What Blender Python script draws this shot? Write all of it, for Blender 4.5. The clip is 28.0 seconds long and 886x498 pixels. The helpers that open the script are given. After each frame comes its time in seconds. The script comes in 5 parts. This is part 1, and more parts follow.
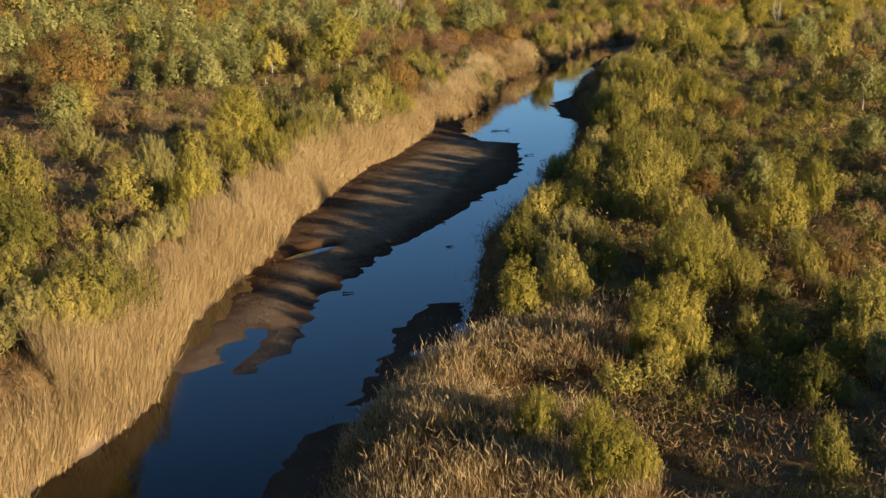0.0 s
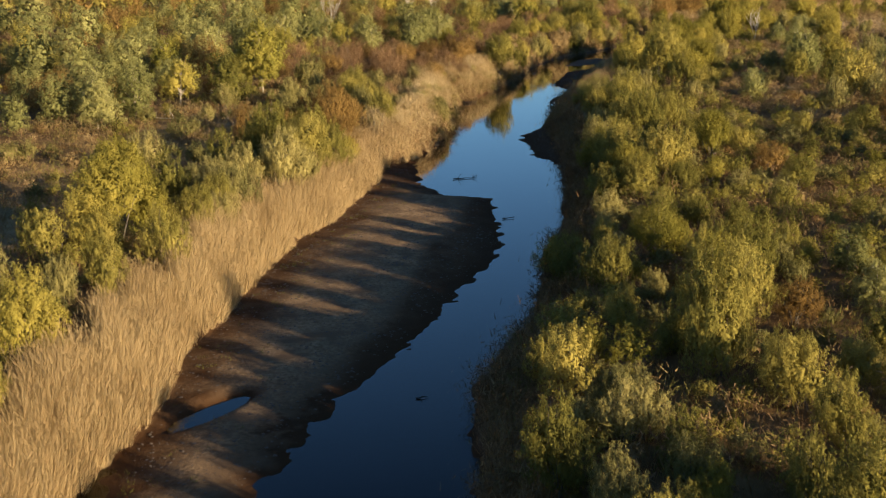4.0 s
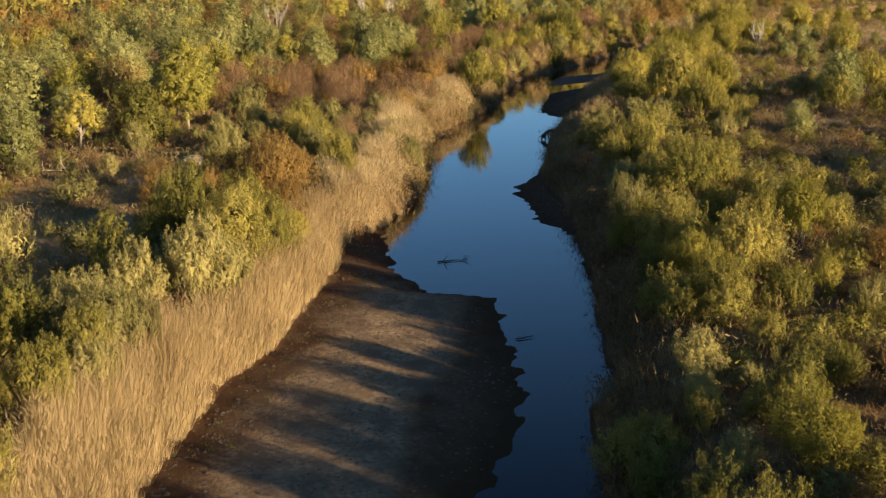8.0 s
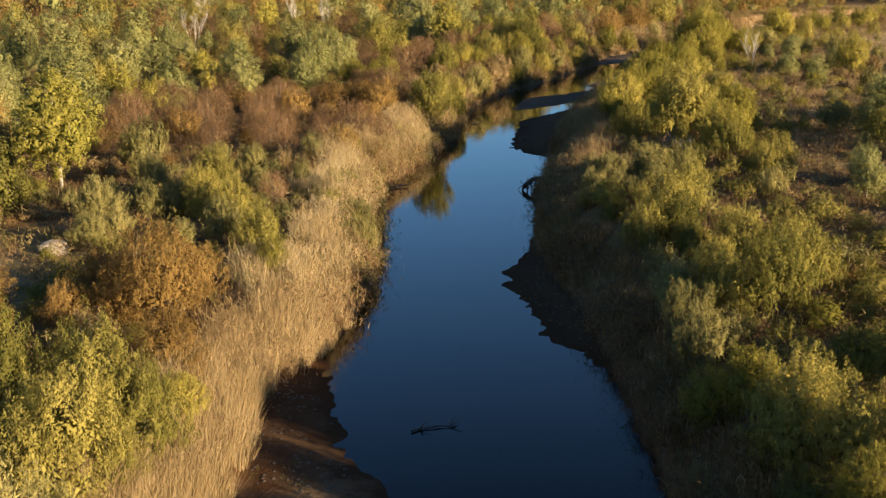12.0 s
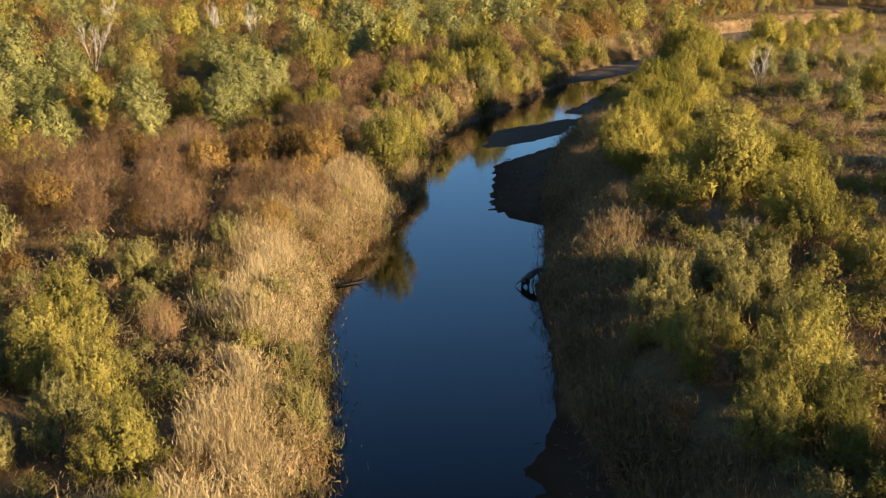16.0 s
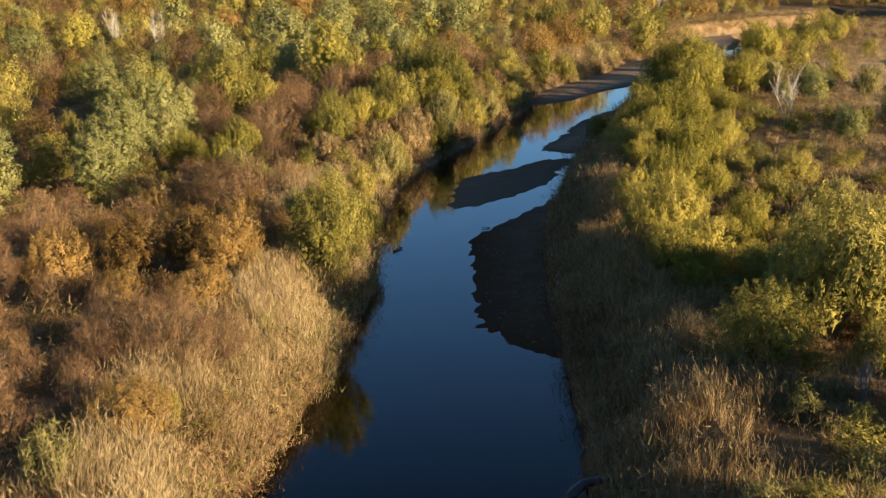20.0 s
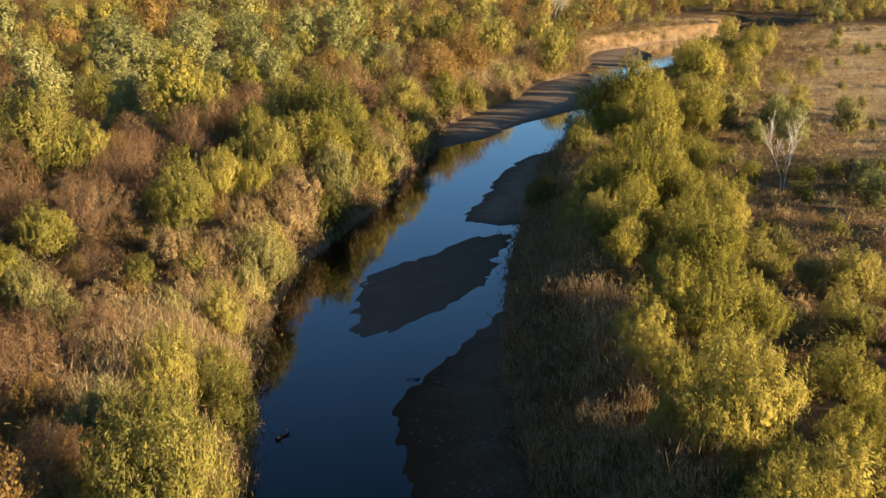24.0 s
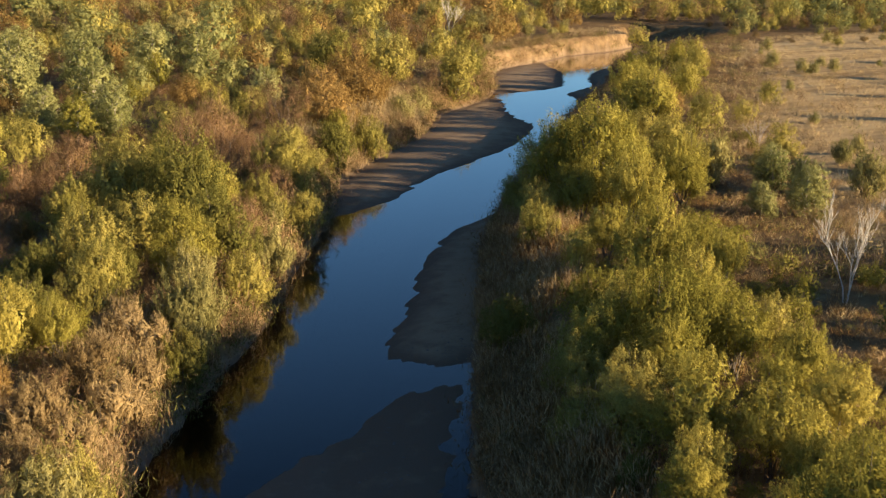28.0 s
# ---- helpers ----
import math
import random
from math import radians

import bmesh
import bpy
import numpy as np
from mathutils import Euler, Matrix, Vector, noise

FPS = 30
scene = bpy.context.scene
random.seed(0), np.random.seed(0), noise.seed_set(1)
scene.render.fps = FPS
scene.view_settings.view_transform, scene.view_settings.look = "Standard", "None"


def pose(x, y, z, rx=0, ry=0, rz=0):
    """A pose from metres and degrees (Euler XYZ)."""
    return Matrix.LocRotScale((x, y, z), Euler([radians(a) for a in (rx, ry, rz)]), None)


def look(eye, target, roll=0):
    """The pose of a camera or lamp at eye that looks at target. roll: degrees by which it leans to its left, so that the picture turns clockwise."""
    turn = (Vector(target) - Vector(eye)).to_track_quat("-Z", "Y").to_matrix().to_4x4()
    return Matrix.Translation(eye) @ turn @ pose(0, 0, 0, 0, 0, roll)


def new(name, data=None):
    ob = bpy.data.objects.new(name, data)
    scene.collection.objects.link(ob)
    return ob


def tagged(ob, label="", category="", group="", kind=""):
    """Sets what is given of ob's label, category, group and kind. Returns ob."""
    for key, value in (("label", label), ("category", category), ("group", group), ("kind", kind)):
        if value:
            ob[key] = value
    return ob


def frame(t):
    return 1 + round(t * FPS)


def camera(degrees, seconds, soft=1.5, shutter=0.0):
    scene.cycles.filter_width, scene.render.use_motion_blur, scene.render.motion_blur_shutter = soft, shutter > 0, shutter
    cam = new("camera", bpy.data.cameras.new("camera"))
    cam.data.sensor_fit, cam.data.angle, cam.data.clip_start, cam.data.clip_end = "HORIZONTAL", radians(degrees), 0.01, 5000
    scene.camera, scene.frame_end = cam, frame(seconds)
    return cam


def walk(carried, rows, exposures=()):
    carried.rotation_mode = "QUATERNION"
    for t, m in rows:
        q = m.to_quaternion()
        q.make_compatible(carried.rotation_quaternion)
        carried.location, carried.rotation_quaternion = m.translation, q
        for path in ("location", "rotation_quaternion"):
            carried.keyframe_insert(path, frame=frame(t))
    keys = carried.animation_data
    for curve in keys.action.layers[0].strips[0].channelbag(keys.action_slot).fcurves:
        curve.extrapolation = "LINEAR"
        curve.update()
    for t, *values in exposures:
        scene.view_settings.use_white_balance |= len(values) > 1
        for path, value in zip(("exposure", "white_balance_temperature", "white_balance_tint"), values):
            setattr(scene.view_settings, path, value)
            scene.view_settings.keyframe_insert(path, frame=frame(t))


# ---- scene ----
cam = camera(41.5, 28.0, soft=1.3, shutter=0.3)
METRES, EYE, TILT, LEAN, TURN = 240.96, 23.75, 0.0, 0.0, 0.0
ROWS = [
    (0.0, 0.0, 0.0, 0.0, -0.23, -14.43, 0.9),
    (0.5, -0.0011, 0.0172, 0.0002, -0.65, -14.43, 0.86),
    (1.0, -0.0022, 0.0344, 0.0004, -1.08, -14.44, 0.82),
    (1.5, -0.0033, 0.0517, 0.0004, -1.5, -14.44, 0.78),
    (2.0, -0.0043, 0.0689, 0.0005, -1.91, -14.45, 0.73),
    (2.5, -0.005, 0.0863, 0.0005, -2.33, -14.45, 0.71),
    (3.0, -0.0059, 0.1035, 0.0005, -2.74, -14.46, 0.66),
    (3.5, -0.0065, 0.1207, 0.0005, -3.16, -14.48, 0.62),
    (5.5, -0.0082, 0.1894, 0.0005, -4.41, -14.48, 0.48),
    (6.0, -0.0084, 0.2068, 0.0006, -4.76, -14.5, 0.44),
    (6.5, -0.0084, 0.2243, 0.0007, -5.13, -14.49, 0.41),
    (7.0, -0.0085, 0.2417, 0.0009, -5.47, -14.5, 0.35),
    (7.5, -0.0083, 0.2591, 0.001, -5.74, -14.51, 0.33),
    (8.0, -0.008, 0.2764, 0.0011, -5.92, -14.51, 0.32),
    (8.5, -0.0077, 0.2936, 0.0011, -6.15, -14.51, 0.31),
    (9.0, -0.0071, 0.3107, 0.001, -6.84, -14.5, 0.31),
    (9.5, -0.0066, 0.3281, 0.0008, -7.97, -14.51, 0.22),
    (10.0, -0.006, 0.3454, 0.0007, -8.59, -14.51, 0.2),
    (10.5, -0.0053, 0.3626, 0.0007, -8.98, -14.51, 0.15),
    (11.0, -0.0044, 0.3799, 0.0006, -9.09, -14.51, 0.2),
    (11.5, -0.0032, 0.3973, 0.0006, -9.12, -14.51, 0.22),
    (12.0, -0.0018, 0.4145, 0.0008, -9.13, -14.53, 0.25),
    (12.5, -0.0004, 0.4322, 0.0011, -9.18, -14.54, 0.27),
    (14.5, 0.0058, 0.5035, 0.0021, -10.94, -14.59, 0.19),
    (15.0, 0.0076, 0.5216, 0.002, -11.42, -14.59, 0.19),
    (15.5, 0.0094, 0.5395, 0.0021, -11.88, -14.62, 0.19),
    (16.0, 0.0115, 0.5576, 0.0019, -12.36, -14.62, 0.2),
    (16.5, 0.0138, 0.5756, 0.0021, -12.84, -14.64, 0.19),
    (17.0, 0.0163, 0.5938, 0.002, -13.32, -14.66, 0.17),
    (17.5, 0.0188, 0.6119, 0.0021, -13.8, -14.67, 0.17),
    (18.0, 0.0216, 0.6301, 0.002, -14.25, -14.68, 0.19),
    (18.5, 0.0243, 0.6482, 0.0024, -14.55, -14.73, 0.17),
    (19.0, 0.0272, 0.6666, 0.0026, -14.78, -14.79, 0.2),
    (19.5, 0.0305, 0.685, 0.0026, -15.05, -14.84, 0.21),
    (20.0, 0.034, 0.7033, 0.0027, -15.84, -14.87, 0.21),
    (20.5, 0.0376, 0.7217, 0.0027, -16.98, -14.88, 0.21),
    (21.0, 0.0413, 0.7398, 0.0028, -18.01, -14.9, 0.16),
    (21.5, 0.0452, 0.7581, 0.0029, -18.87, -14.93, 0.12),
    (23.5, 0.0626, 0.8293, 0.0036, -21.56, -14.88, 0.04),
    (24.0, 0.0674, 0.847, 0.0038, -22.2, -14.87, 0.04),
    (24.5, 0.0724, 0.8646, 0.004, -22.74, -14.86, 0.02),
    (25.0, 0.0777, 0.8823, 0.004, -23.24, -14.84, 0.03),
    (25.5, 0.0834, 0.8996, 0.004, -23.78, -14.83, 0.04),
    (26.0, 0.0893, 0.9169, 0.004, -24.77, -14.82, 0.06),
    (26.5, 0.0953, 0.9343, 0.0041, -25.97, -14.83, -0.02),
    (27.0, 0.1016, 0.9515, 0.0042, -27.14, -14.82, -0.05),
    (27.5, 0.108, 0.9685, 0.0044, -27.95, -14.82, -0.07),
    (28.0, 0.1147, 0.9854, 0.0044, -28.46, -14.81, -0.05),
]
walk(cam, [(t, pose(0, 0, EYE, TILT, LEAN, TURN) @ pose(METRES * x, METRES * y, METRES * z, 90 + pitch, roll, yaw)) for t, x, y, z, yaw, pitch, roll in ROWS], exposures=[(0, 1.36), (14, 1.65), (28, 1.81)])

# ---- light ----
SUN_AZIMUTH, SUN_HEIGHT = -42.0, 12.1
world = bpy.data.worlds.new("sky")
scene.world = world
world.use_nodes = True
wn = world.node_tree.nodes
wn.clear()
sky = wn.new("ShaderNodeTexSky")
sky.sky_type, sky.sun_disc = "NISHITA", False
sky.sun_elevation, sky.sun_rotation = radians(SUN_HEIGHT), radians(90 - SUN_AZIMUTH)
sky.air_density, sky.dust_density, sky.ozone_density = 1.0, 0.1, 5.0
bg = wn.new("ShaderNodeBackground")
bg.inputs["Strength"].default_value = 0.067
out = wn.new("ShaderNodeOutputWorld")
world.node_tree.links.new(sky.outputs[0], bg.inputs[0])
world.node_tree.links.new(bg.outputs[0], out.inputs[0])
sun = new("sun", bpy.data.lights.new("sun", "SUN"))
sun.data.energy, sun.data.angle, sun.data.color = 5.0, radians(0.6), (1.0, 0.80, 0.54)
sa, se = radians(SUN_AZIMUTH), radians(SUN_HEIGHT)
sun.matrix_world = look((0, 0, 0), (-math.cos(sa) * math.cos(se), -math.sin(sa) * math.cos(se), -math.sin(se)))

# ---- materials ----


def material(name):
    m = bpy.data.materials.new(name)
    m.use_nodes = True
    m.node_tree.nodes.clear()
    return m, m.node_tree.nodes, m.node_tree.links


def ramp(nodes, links, source, stops):
    r = nodes.new("ShaderNodeValToRGB")
    while len(r.color_ramp.elements) < len(stops):
        r.color_ramp.elements.new(0.5)
    for e, (p, c) in zip(r.color_ramp.elements, stops):
        e.position, e.color = p, (*c, 1)
    links.new(source, r.inputs[0])
    return r.outputs[0]


def noise_node(nodes, links, scale, detail=4.0, rough=0.55, vector=None):
    n = nodes.new("ShaderNodeTexNoise")
    n.inputs["Scale"].default_value, n.inputs["Detail"].default_value, n.inputs["Roughness"].default_value = scale, detail, rough
    if vector is not None:
        links.new(vector, n.inputs["Vector"])
    return n.outputs[0]


def mix_colour(nodes, links, fac, a, b, kind="MIX"):
    n = nodes.new("ShaderNodeMix")
    n.data_type, n.blend_type = "RGBA", kind
    for socket, value in ((n.inputs[0], fac), (n.inputs[6], a), (n.inputs[7], b)):
        if isinstance(value, (int, float)):
            socket.default_value = value
        elif isinstance(value, tuple):
            socket.default_value = (*value, 1)
        else:
            links.new(value, socket)
    return n.outputs[2]


def maths(nodes, links, op, a, b=0.0, clamp=False):
    n = nodes.new("ShaderNodeMath")
    n.operation, n.use_clamp = op, clamp
    for socket, value in zip(n.inputs, (a, b)):
        if isinstance(value, (int, float)):
            socket.default_value = value
        else:
            links.new(value, socket)
    return n.outputs[0]


def leafy(name, dark, mid, light, glow=0.3, patch=0.16, grain=0.2):
    """Foliage: each leaf and each plant has its own tone; thin leaves let light through."""
    m, n, l = material(name)
    geo, info = n.new("ShaderNodeNewGeometry"), n.new("ShaderNodeObjectInfo")
    big = noise_node(n, l, patch, 2.0, 0.5, geo.outputs["Position"])
    clump = noise_node(n, l, patch * 6.5, 2.0, 0.5, geo.outputs["Position"])
    tone = maths(n, l, "MULTIPLY", geo.outputs["Random Per Island"], grain)
    tone = maths(n, l, "ADD", tone, maths(n, l, "MULTIPLY", maths(n, l, "SUBTRACT", clump, 0.5), 0.36))
    tone = maths(n, l, "ADD", tone, maths(n, l, "MULTIPLY", info.outputs["Random"], 0.44))
    tone = maths(n, l, "ADD", tone, maths(n, l, "MULTIPLY_ADD", big, 0.9), True)
    tone.node.inputs[1].links[0].from_node.inputs[2].default_value = 0.05 - grain * 0.5
    colour = ramp(n, l, tone, [(0.27, tuple(c * 1.15 for c in dark)), (0.6, mid), (0.98, tuple(c * 0.95 for c in light))])
    d, t, s, o = n.new("ShaderNodeBsdfDiffuse"), n.new("ShaderNodeBsdfTranslucent"), n.new("ShaderNodeMixShader"), n.new("ShaderNodeOutputMaterial")
    l.new(colour, d.inputs[0])
    l.new(colour, t.inputs[0])
    s.inputs[0].default_value = glow
    l.new(d.outputs[0], s.inputs[1])
    l.new(t.outputs[0], s.inputs[2])
    l.new(s.outputs[0], o.inputs[0])
    return m


def plain(name, a, b, scale=3.0, rough=0.85, bump=0.3):
    m, n, l = material(name)
    tc = n.new("ShaderNodeTexCoord")
    v = noise_node(n, l, scale, 6.0, 0.6, tc.outputs["Object"])
    p, o = n.new("ShaderNodeBsdfPrincipled"), n.new("ShaderNodeOutputMaterial")
    l.new(ramp(n, l, v, [(0.3, a), (0.7, b)]), p.inputs["Base Color"])
    p.inputs["Roughness"].default_value = rough
    bp = n.new("ShaderNodeBump")
    bp.inputs["Strength"].default_value = bump
    l.new(v, bp.inputs["Height"])
    l.new(bp.outputs[0], p.inputs["Normal"])
    l.new(p.outputs[0], o.inputs[0])
    return m


LEAF = {
    "willow": leafy("willow leaves", (0.062, 0.063, 0.017), (0.178, 0.156, 0.036), (0.375, 0.302, 0.074)),
    "yellow": leafy("yellowing willow leaves", (0.098, 0.09, 0.017), (0.225, 0.192, 0.036), (0.4, 0.32, 0.07)),
    "tamarisk": leafy("tamarisk sprays", (0.09, 0.085, 0.03), (0.212, 0.184, 0.062), (0.375, 0.31, 0.108)),
    "cottonwood": leafy("cottonwood leaves", (0.095, 0.1, 0.032), (0.205, 0.198, 0.066), (0.345, 0.316, 0.112), 0.3),
    "golden": leafy("golden cottonwood leaves", (0.145, 0.135, 0.026), (0.265, 0.23, 0.046), (0.41, 0.335, 0.075), 0.3),
    "bare": leafy("bare brown twigs", (0.085, 0.05, 0.025), (0.17, 0.099, 0.048), (0.28, 0.167, 0.083), 0.15),
    "dry": leafy("dry brush", (0.105, 0.068, 0.028), (0.205, 0.138, 0.058), (0.34, 0.235, 0.105), 0.25),
    "russet": leafy("russet leaves", (0.1, 0.06, 0.02), (0.205, 0.125, 0.038), (0.35, 0.215, 0.068)),
    "reed": leafy("dry reeds", (0.145, 0.095, 0.042), (0.28, 0.194, 0.09), (0.44, 0.318, 0.158), 0.25),
    "pale_reed": leafy("pale reeds", (0.175, 0.118, 0.056), (0.335, 0.243, 0.118), (0.51, 0.39, 0.205), 0.25),
    "brown_reed": leafy("brown reeds", (0.11, 0.06, 0.022), (0.215, 0.12, 0.045), (0.36, 0.225, 0.095), 0.25),
    "plume": leafy("pale reed plumes", (0.24, 0.16, 0.075), (0.38, 0.27, 0.13), (0.52, 0.39, 0.2), 0.35),
    "grass": leafy("dry grass", (0.16, 0.088, 0.032), (0.30, 0.18, 0.068), (0.47, 0.31, 0.125), 0.25, 0.08),
    "straw": leafy("straw", (0.2, 0.13, 0.06), (0.35, 0.245, 0.115), (0.52, 0.385, 0.2), 0.25, 0.06),
    "green_grass": leafy("green weeds", (0.06, 0.07, 0.015), (0.12, 0.13, 0.03), (0.2, 0.19, 0.05), 0.25),
    "tan_scrub": leafy("tan weeds", (0.14, 0.095, 0.04), (0.27, 0.185, 0.08), (0.43, 0.31, 0.15), 0.25),
    "brown_scrub": leafy("brown weeds", (0.07, 0.042, 0.02), (0.15, 0.09, 0.042), (0.26, 0.165, 0.08), 0.2),
    "olive_scrub": leafy("olive weeds", (0.06, 0.058, 0.016), (0.13, 0.115, 0.032), (0.24, 0.19, 0.06), 0.25),
}
BARK = plain("bark", (0.06, 0.045, 0.03), (0.16, 0.125, 0.09), 6.0)
PALE_BARK = plain("pale cottonwood bark", (0.26, 0.21, 0.15), (0.48, 0.41, 0.31), 5.0)
DEAD_WOOD = plain("bleached dead wood", (0.3, 0.25, 0.19), (0.58, 0.51, 0.41), 5.0)
GREY_WOOD = plain("grey dead stems", (0.16, 0.13, 0.1), (0.33, 0.27, 0.21), 6.0)
WET_WOOD = plain("wet dark driftwood", (0.014, 0.011, 0.008), (0.055, 0.04, 0.028), 7.0, 0.5)


def ground_material():
    m, n, l = material("river plain")
    geo = n.new("ShaderNodeNewGeometry")
    pos = geo.outputs["Position"]
    sand, dry, bare, mud_shade, silt = (n.new("ShaderNodeAttribute") for _ in range(5))
    mud_shade.attribute_name, silt.attribute_name = "mud_shade", "silt"
    sand.attribute_name, dry.attribute_name, bare.attribute_name = "sand", "dry", "earth"
    fine, mid, wide = noise_node(n, l, 3.5, 6, 0.65, pos), noise_node(n, l, 0.5, 5, 0.6, pos), noise_node(n, l, 0.06, 4, 0.55, pos)
    litter = ramp(n, l, mid, [(0.3, (0.085, 0.05, 0.022)), (0.5, (0.15, 0.09, 0.038)), (0.72, (0.25, 0.16, 0.07))])
    litter = mix_colour(n, l, maths(n, l, "MULTIPLY", fine, 0.6), litter, (0.085, 0.055, 0.024))
    # long tree shadows painted into the field's colour as stretched bands
    shade_streak = n.new("ShaderNodeMapping")
    shade_streak.inputs["Scale"].default_value = (0.03, 0.35, 1)
    l.new(pos, shade_streak.inputs[0])
    field = ramp(n, l, noise_node(n, l, 1.0, 5, 0.6, shade_streak.outputs[0]), [(0.3, (0.20, 0.125, 0.055)), (0.7, (0.42, 0.295, 0.14))])
    colour = mix_colour(n, l, dry.outputs["Fac"], litter, field)
    earth = ramp(n, l, mid, [(0.3, (0.16, 0.10, 0.055)), (0.7, (0.36, 0.24, 0.13))])
    colour = mix_colour(n, l, bare.outputs["Fac"], colour, earth)
    sandy = ramp(n, l, maths(n, l, "MULTIPLY", fine, 0.35), [(0.11, (0.12, 0.078, 0.043)), (0.23, (0.31, 0.208, 0.114))])
    sandy = mix_colour(n, l, ramp(n, l, mid, [(0.42, (0, 0, 0)), (0.62, (1, 1, 1))]), sandy, (0.14, 0.092, 0.052))
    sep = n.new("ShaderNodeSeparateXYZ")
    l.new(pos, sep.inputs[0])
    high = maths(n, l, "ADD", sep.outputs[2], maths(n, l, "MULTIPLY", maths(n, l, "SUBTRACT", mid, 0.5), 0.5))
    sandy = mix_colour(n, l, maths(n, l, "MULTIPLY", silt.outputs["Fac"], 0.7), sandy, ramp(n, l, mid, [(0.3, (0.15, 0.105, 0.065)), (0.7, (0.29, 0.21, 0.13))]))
    # low sand is wet; its dark tone also paints in light lost to depth
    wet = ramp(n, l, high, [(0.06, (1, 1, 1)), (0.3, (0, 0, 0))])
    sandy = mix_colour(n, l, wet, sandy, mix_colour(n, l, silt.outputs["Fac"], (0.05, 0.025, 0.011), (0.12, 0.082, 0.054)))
    # dark mud at the bank feet; on the right-hand bars partly painted shade
    sandy = mix_colour(n, l, maths(n, l, "MULTIPLY", mud_shade.outputs["Fac"], maths(n, l, "ADD", mid, 0.35), True), sandy, (0.056, 0.027, 0.011))
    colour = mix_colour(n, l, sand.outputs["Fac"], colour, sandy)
    p, o = n.new("ShaderNodeBsdfPrincipled"), n.new("ShaderNodeOutputMaterial")
    l.new(colour, p.inputs["Base Color"])
    p.inputs["Roughness"].default_value = 0.92
    p.inputs["Specular IOR Level"].default_value = 0.04
    bp = n.new("ShaderNodeBump")
    bp.inputs["Strength"].default_value, bp.inputs["Distance"].default_value = 0.5, 0.12
    l.new(maths(n, l, "ADD", fine, mid), bp.inputs["Height"])
    l.new(bp.outputs[0], p.inputs["Normal"])
    l.new(p.outputs[0], o.inputs[0])
    return m


def water_material():
    """Still brown water: clear enough to show the bed in the shallows, with a mirror that grows towards grazing sight."""
    m, n, l = material("river water")
    geo = n.new("ShaderNodeNewGeometry")
    waves = noise_node(n, l, 1.6, 3, 0.5, geo.outputs["Position"])
    bp = n.new("ShaderNodeBump")
    bp.inputs["Distance"].default_value = 0.05
    patch = noise_node(n, l, 0.11, 3, 0.55, geo.outputs["Position"])
    l.new(ramp(n, l, patch, [(0.42, (0.03, 0.03, 0.03)), (0.62, (0.16, 0.16, 0.16))]), bp.inputs["Strength"])
    l.new(waves, bp.inputs["Height"])
    f, t, g, s, o = (n.new("ShaderNode" + k) for k in ("Fresnel", "BsdfTransparent", "BsdfGlossy", "MixShader", "OutputMaterial"))
    f.inputs["IOR"].default_value = 1.33
    t.inputs[0].default_value = (0.36, 0.28, 0.18, 1)
    g.inputs["Roughness"].default_value = 0.04
    l.new(bp.outputs[0], f.inputs["Normal"])
    l.new(bp.outputs[0], g.inputs["Normal"])
    mirror = maths(n, l, "MULTIPLY_ADD", f.outputs[0], 1.8, True)
    mirror.node.inputs[2].default_value = -0.075
    l.new(mirror, s.inputs[0])
    l.new(t.outputs[0], s.inputs[1])
    l.new(g.outputs[0], s.inputs[2])
    l.new(s.outputs[0], o.inputs[0])
    return m


# ---- the lie of the land ----
# foot of the left and of the right bank: x at y; the stream runs ahead, bends to the right, and leaves that way
LEFT_Y = [-400, 40, 50, 55, 60, 72, 82, 92, 102, 107, 118, 130, 135, 141, 149, 160, 167, 172, 180, 190, 206, 218, 226, 232, 236, 248, 263, 279, 290, 300, 308, 320, 331, 347, 355, 371, 385, 397, 408, 424, 436, 445, 453, 458, 464, 475, 486, 520, 700]
LEFT_X = [-60, -20.5, -19, -17, -16, -17, -15.9, -13.4, -13.6, -12, -10.5, -8, -5.5, -4.5, -2.1, -1, 2.7, 4.7, 7, 8.8, 10.2, 12.6, 16, 19.3, 20.2, 25, 28.5, 34.2, 39.5, 46.5, 52.4, 59.3, 66.4, 74, 81, 97, 106, 121, 130, 138, 148, 164, 175, 192, 202, 207, 222, 270, 350]
RIGHT_Y = [-400, 40, 48, 53, 58, 62, 64.5, 70, 82, 94, 100, 104, 114, 124, 127, 138, 149, 161, 175, 190, 203, 211, 219, 232, 245, 255, 265, 275, 282, 290, 304, 318, 330, 344, 355, 370, 382, 391, 400, 414, 427, 438, 445, 452, 462, 475, 486, 520, 700]
RIGHT_X = [-46, -6.5, -5.3, -5, -3.9, -2.8, 0, 1.5, 2.7, 3.6, 5.8, 8, 10.4, 11.8, 13.8, 15.6, 17.6, 19.3, 20.5, 21.3, 24.8, 26.3, 29.5, 33.5, 37.5, 41, 45, 50, 53.5, 58.2, 66.2, 75, 83.8, 94.9, 105, 118, 129.5, 138, 148, 158, 168, 185, 203, 214, 221, 222, 212, 210, 270]

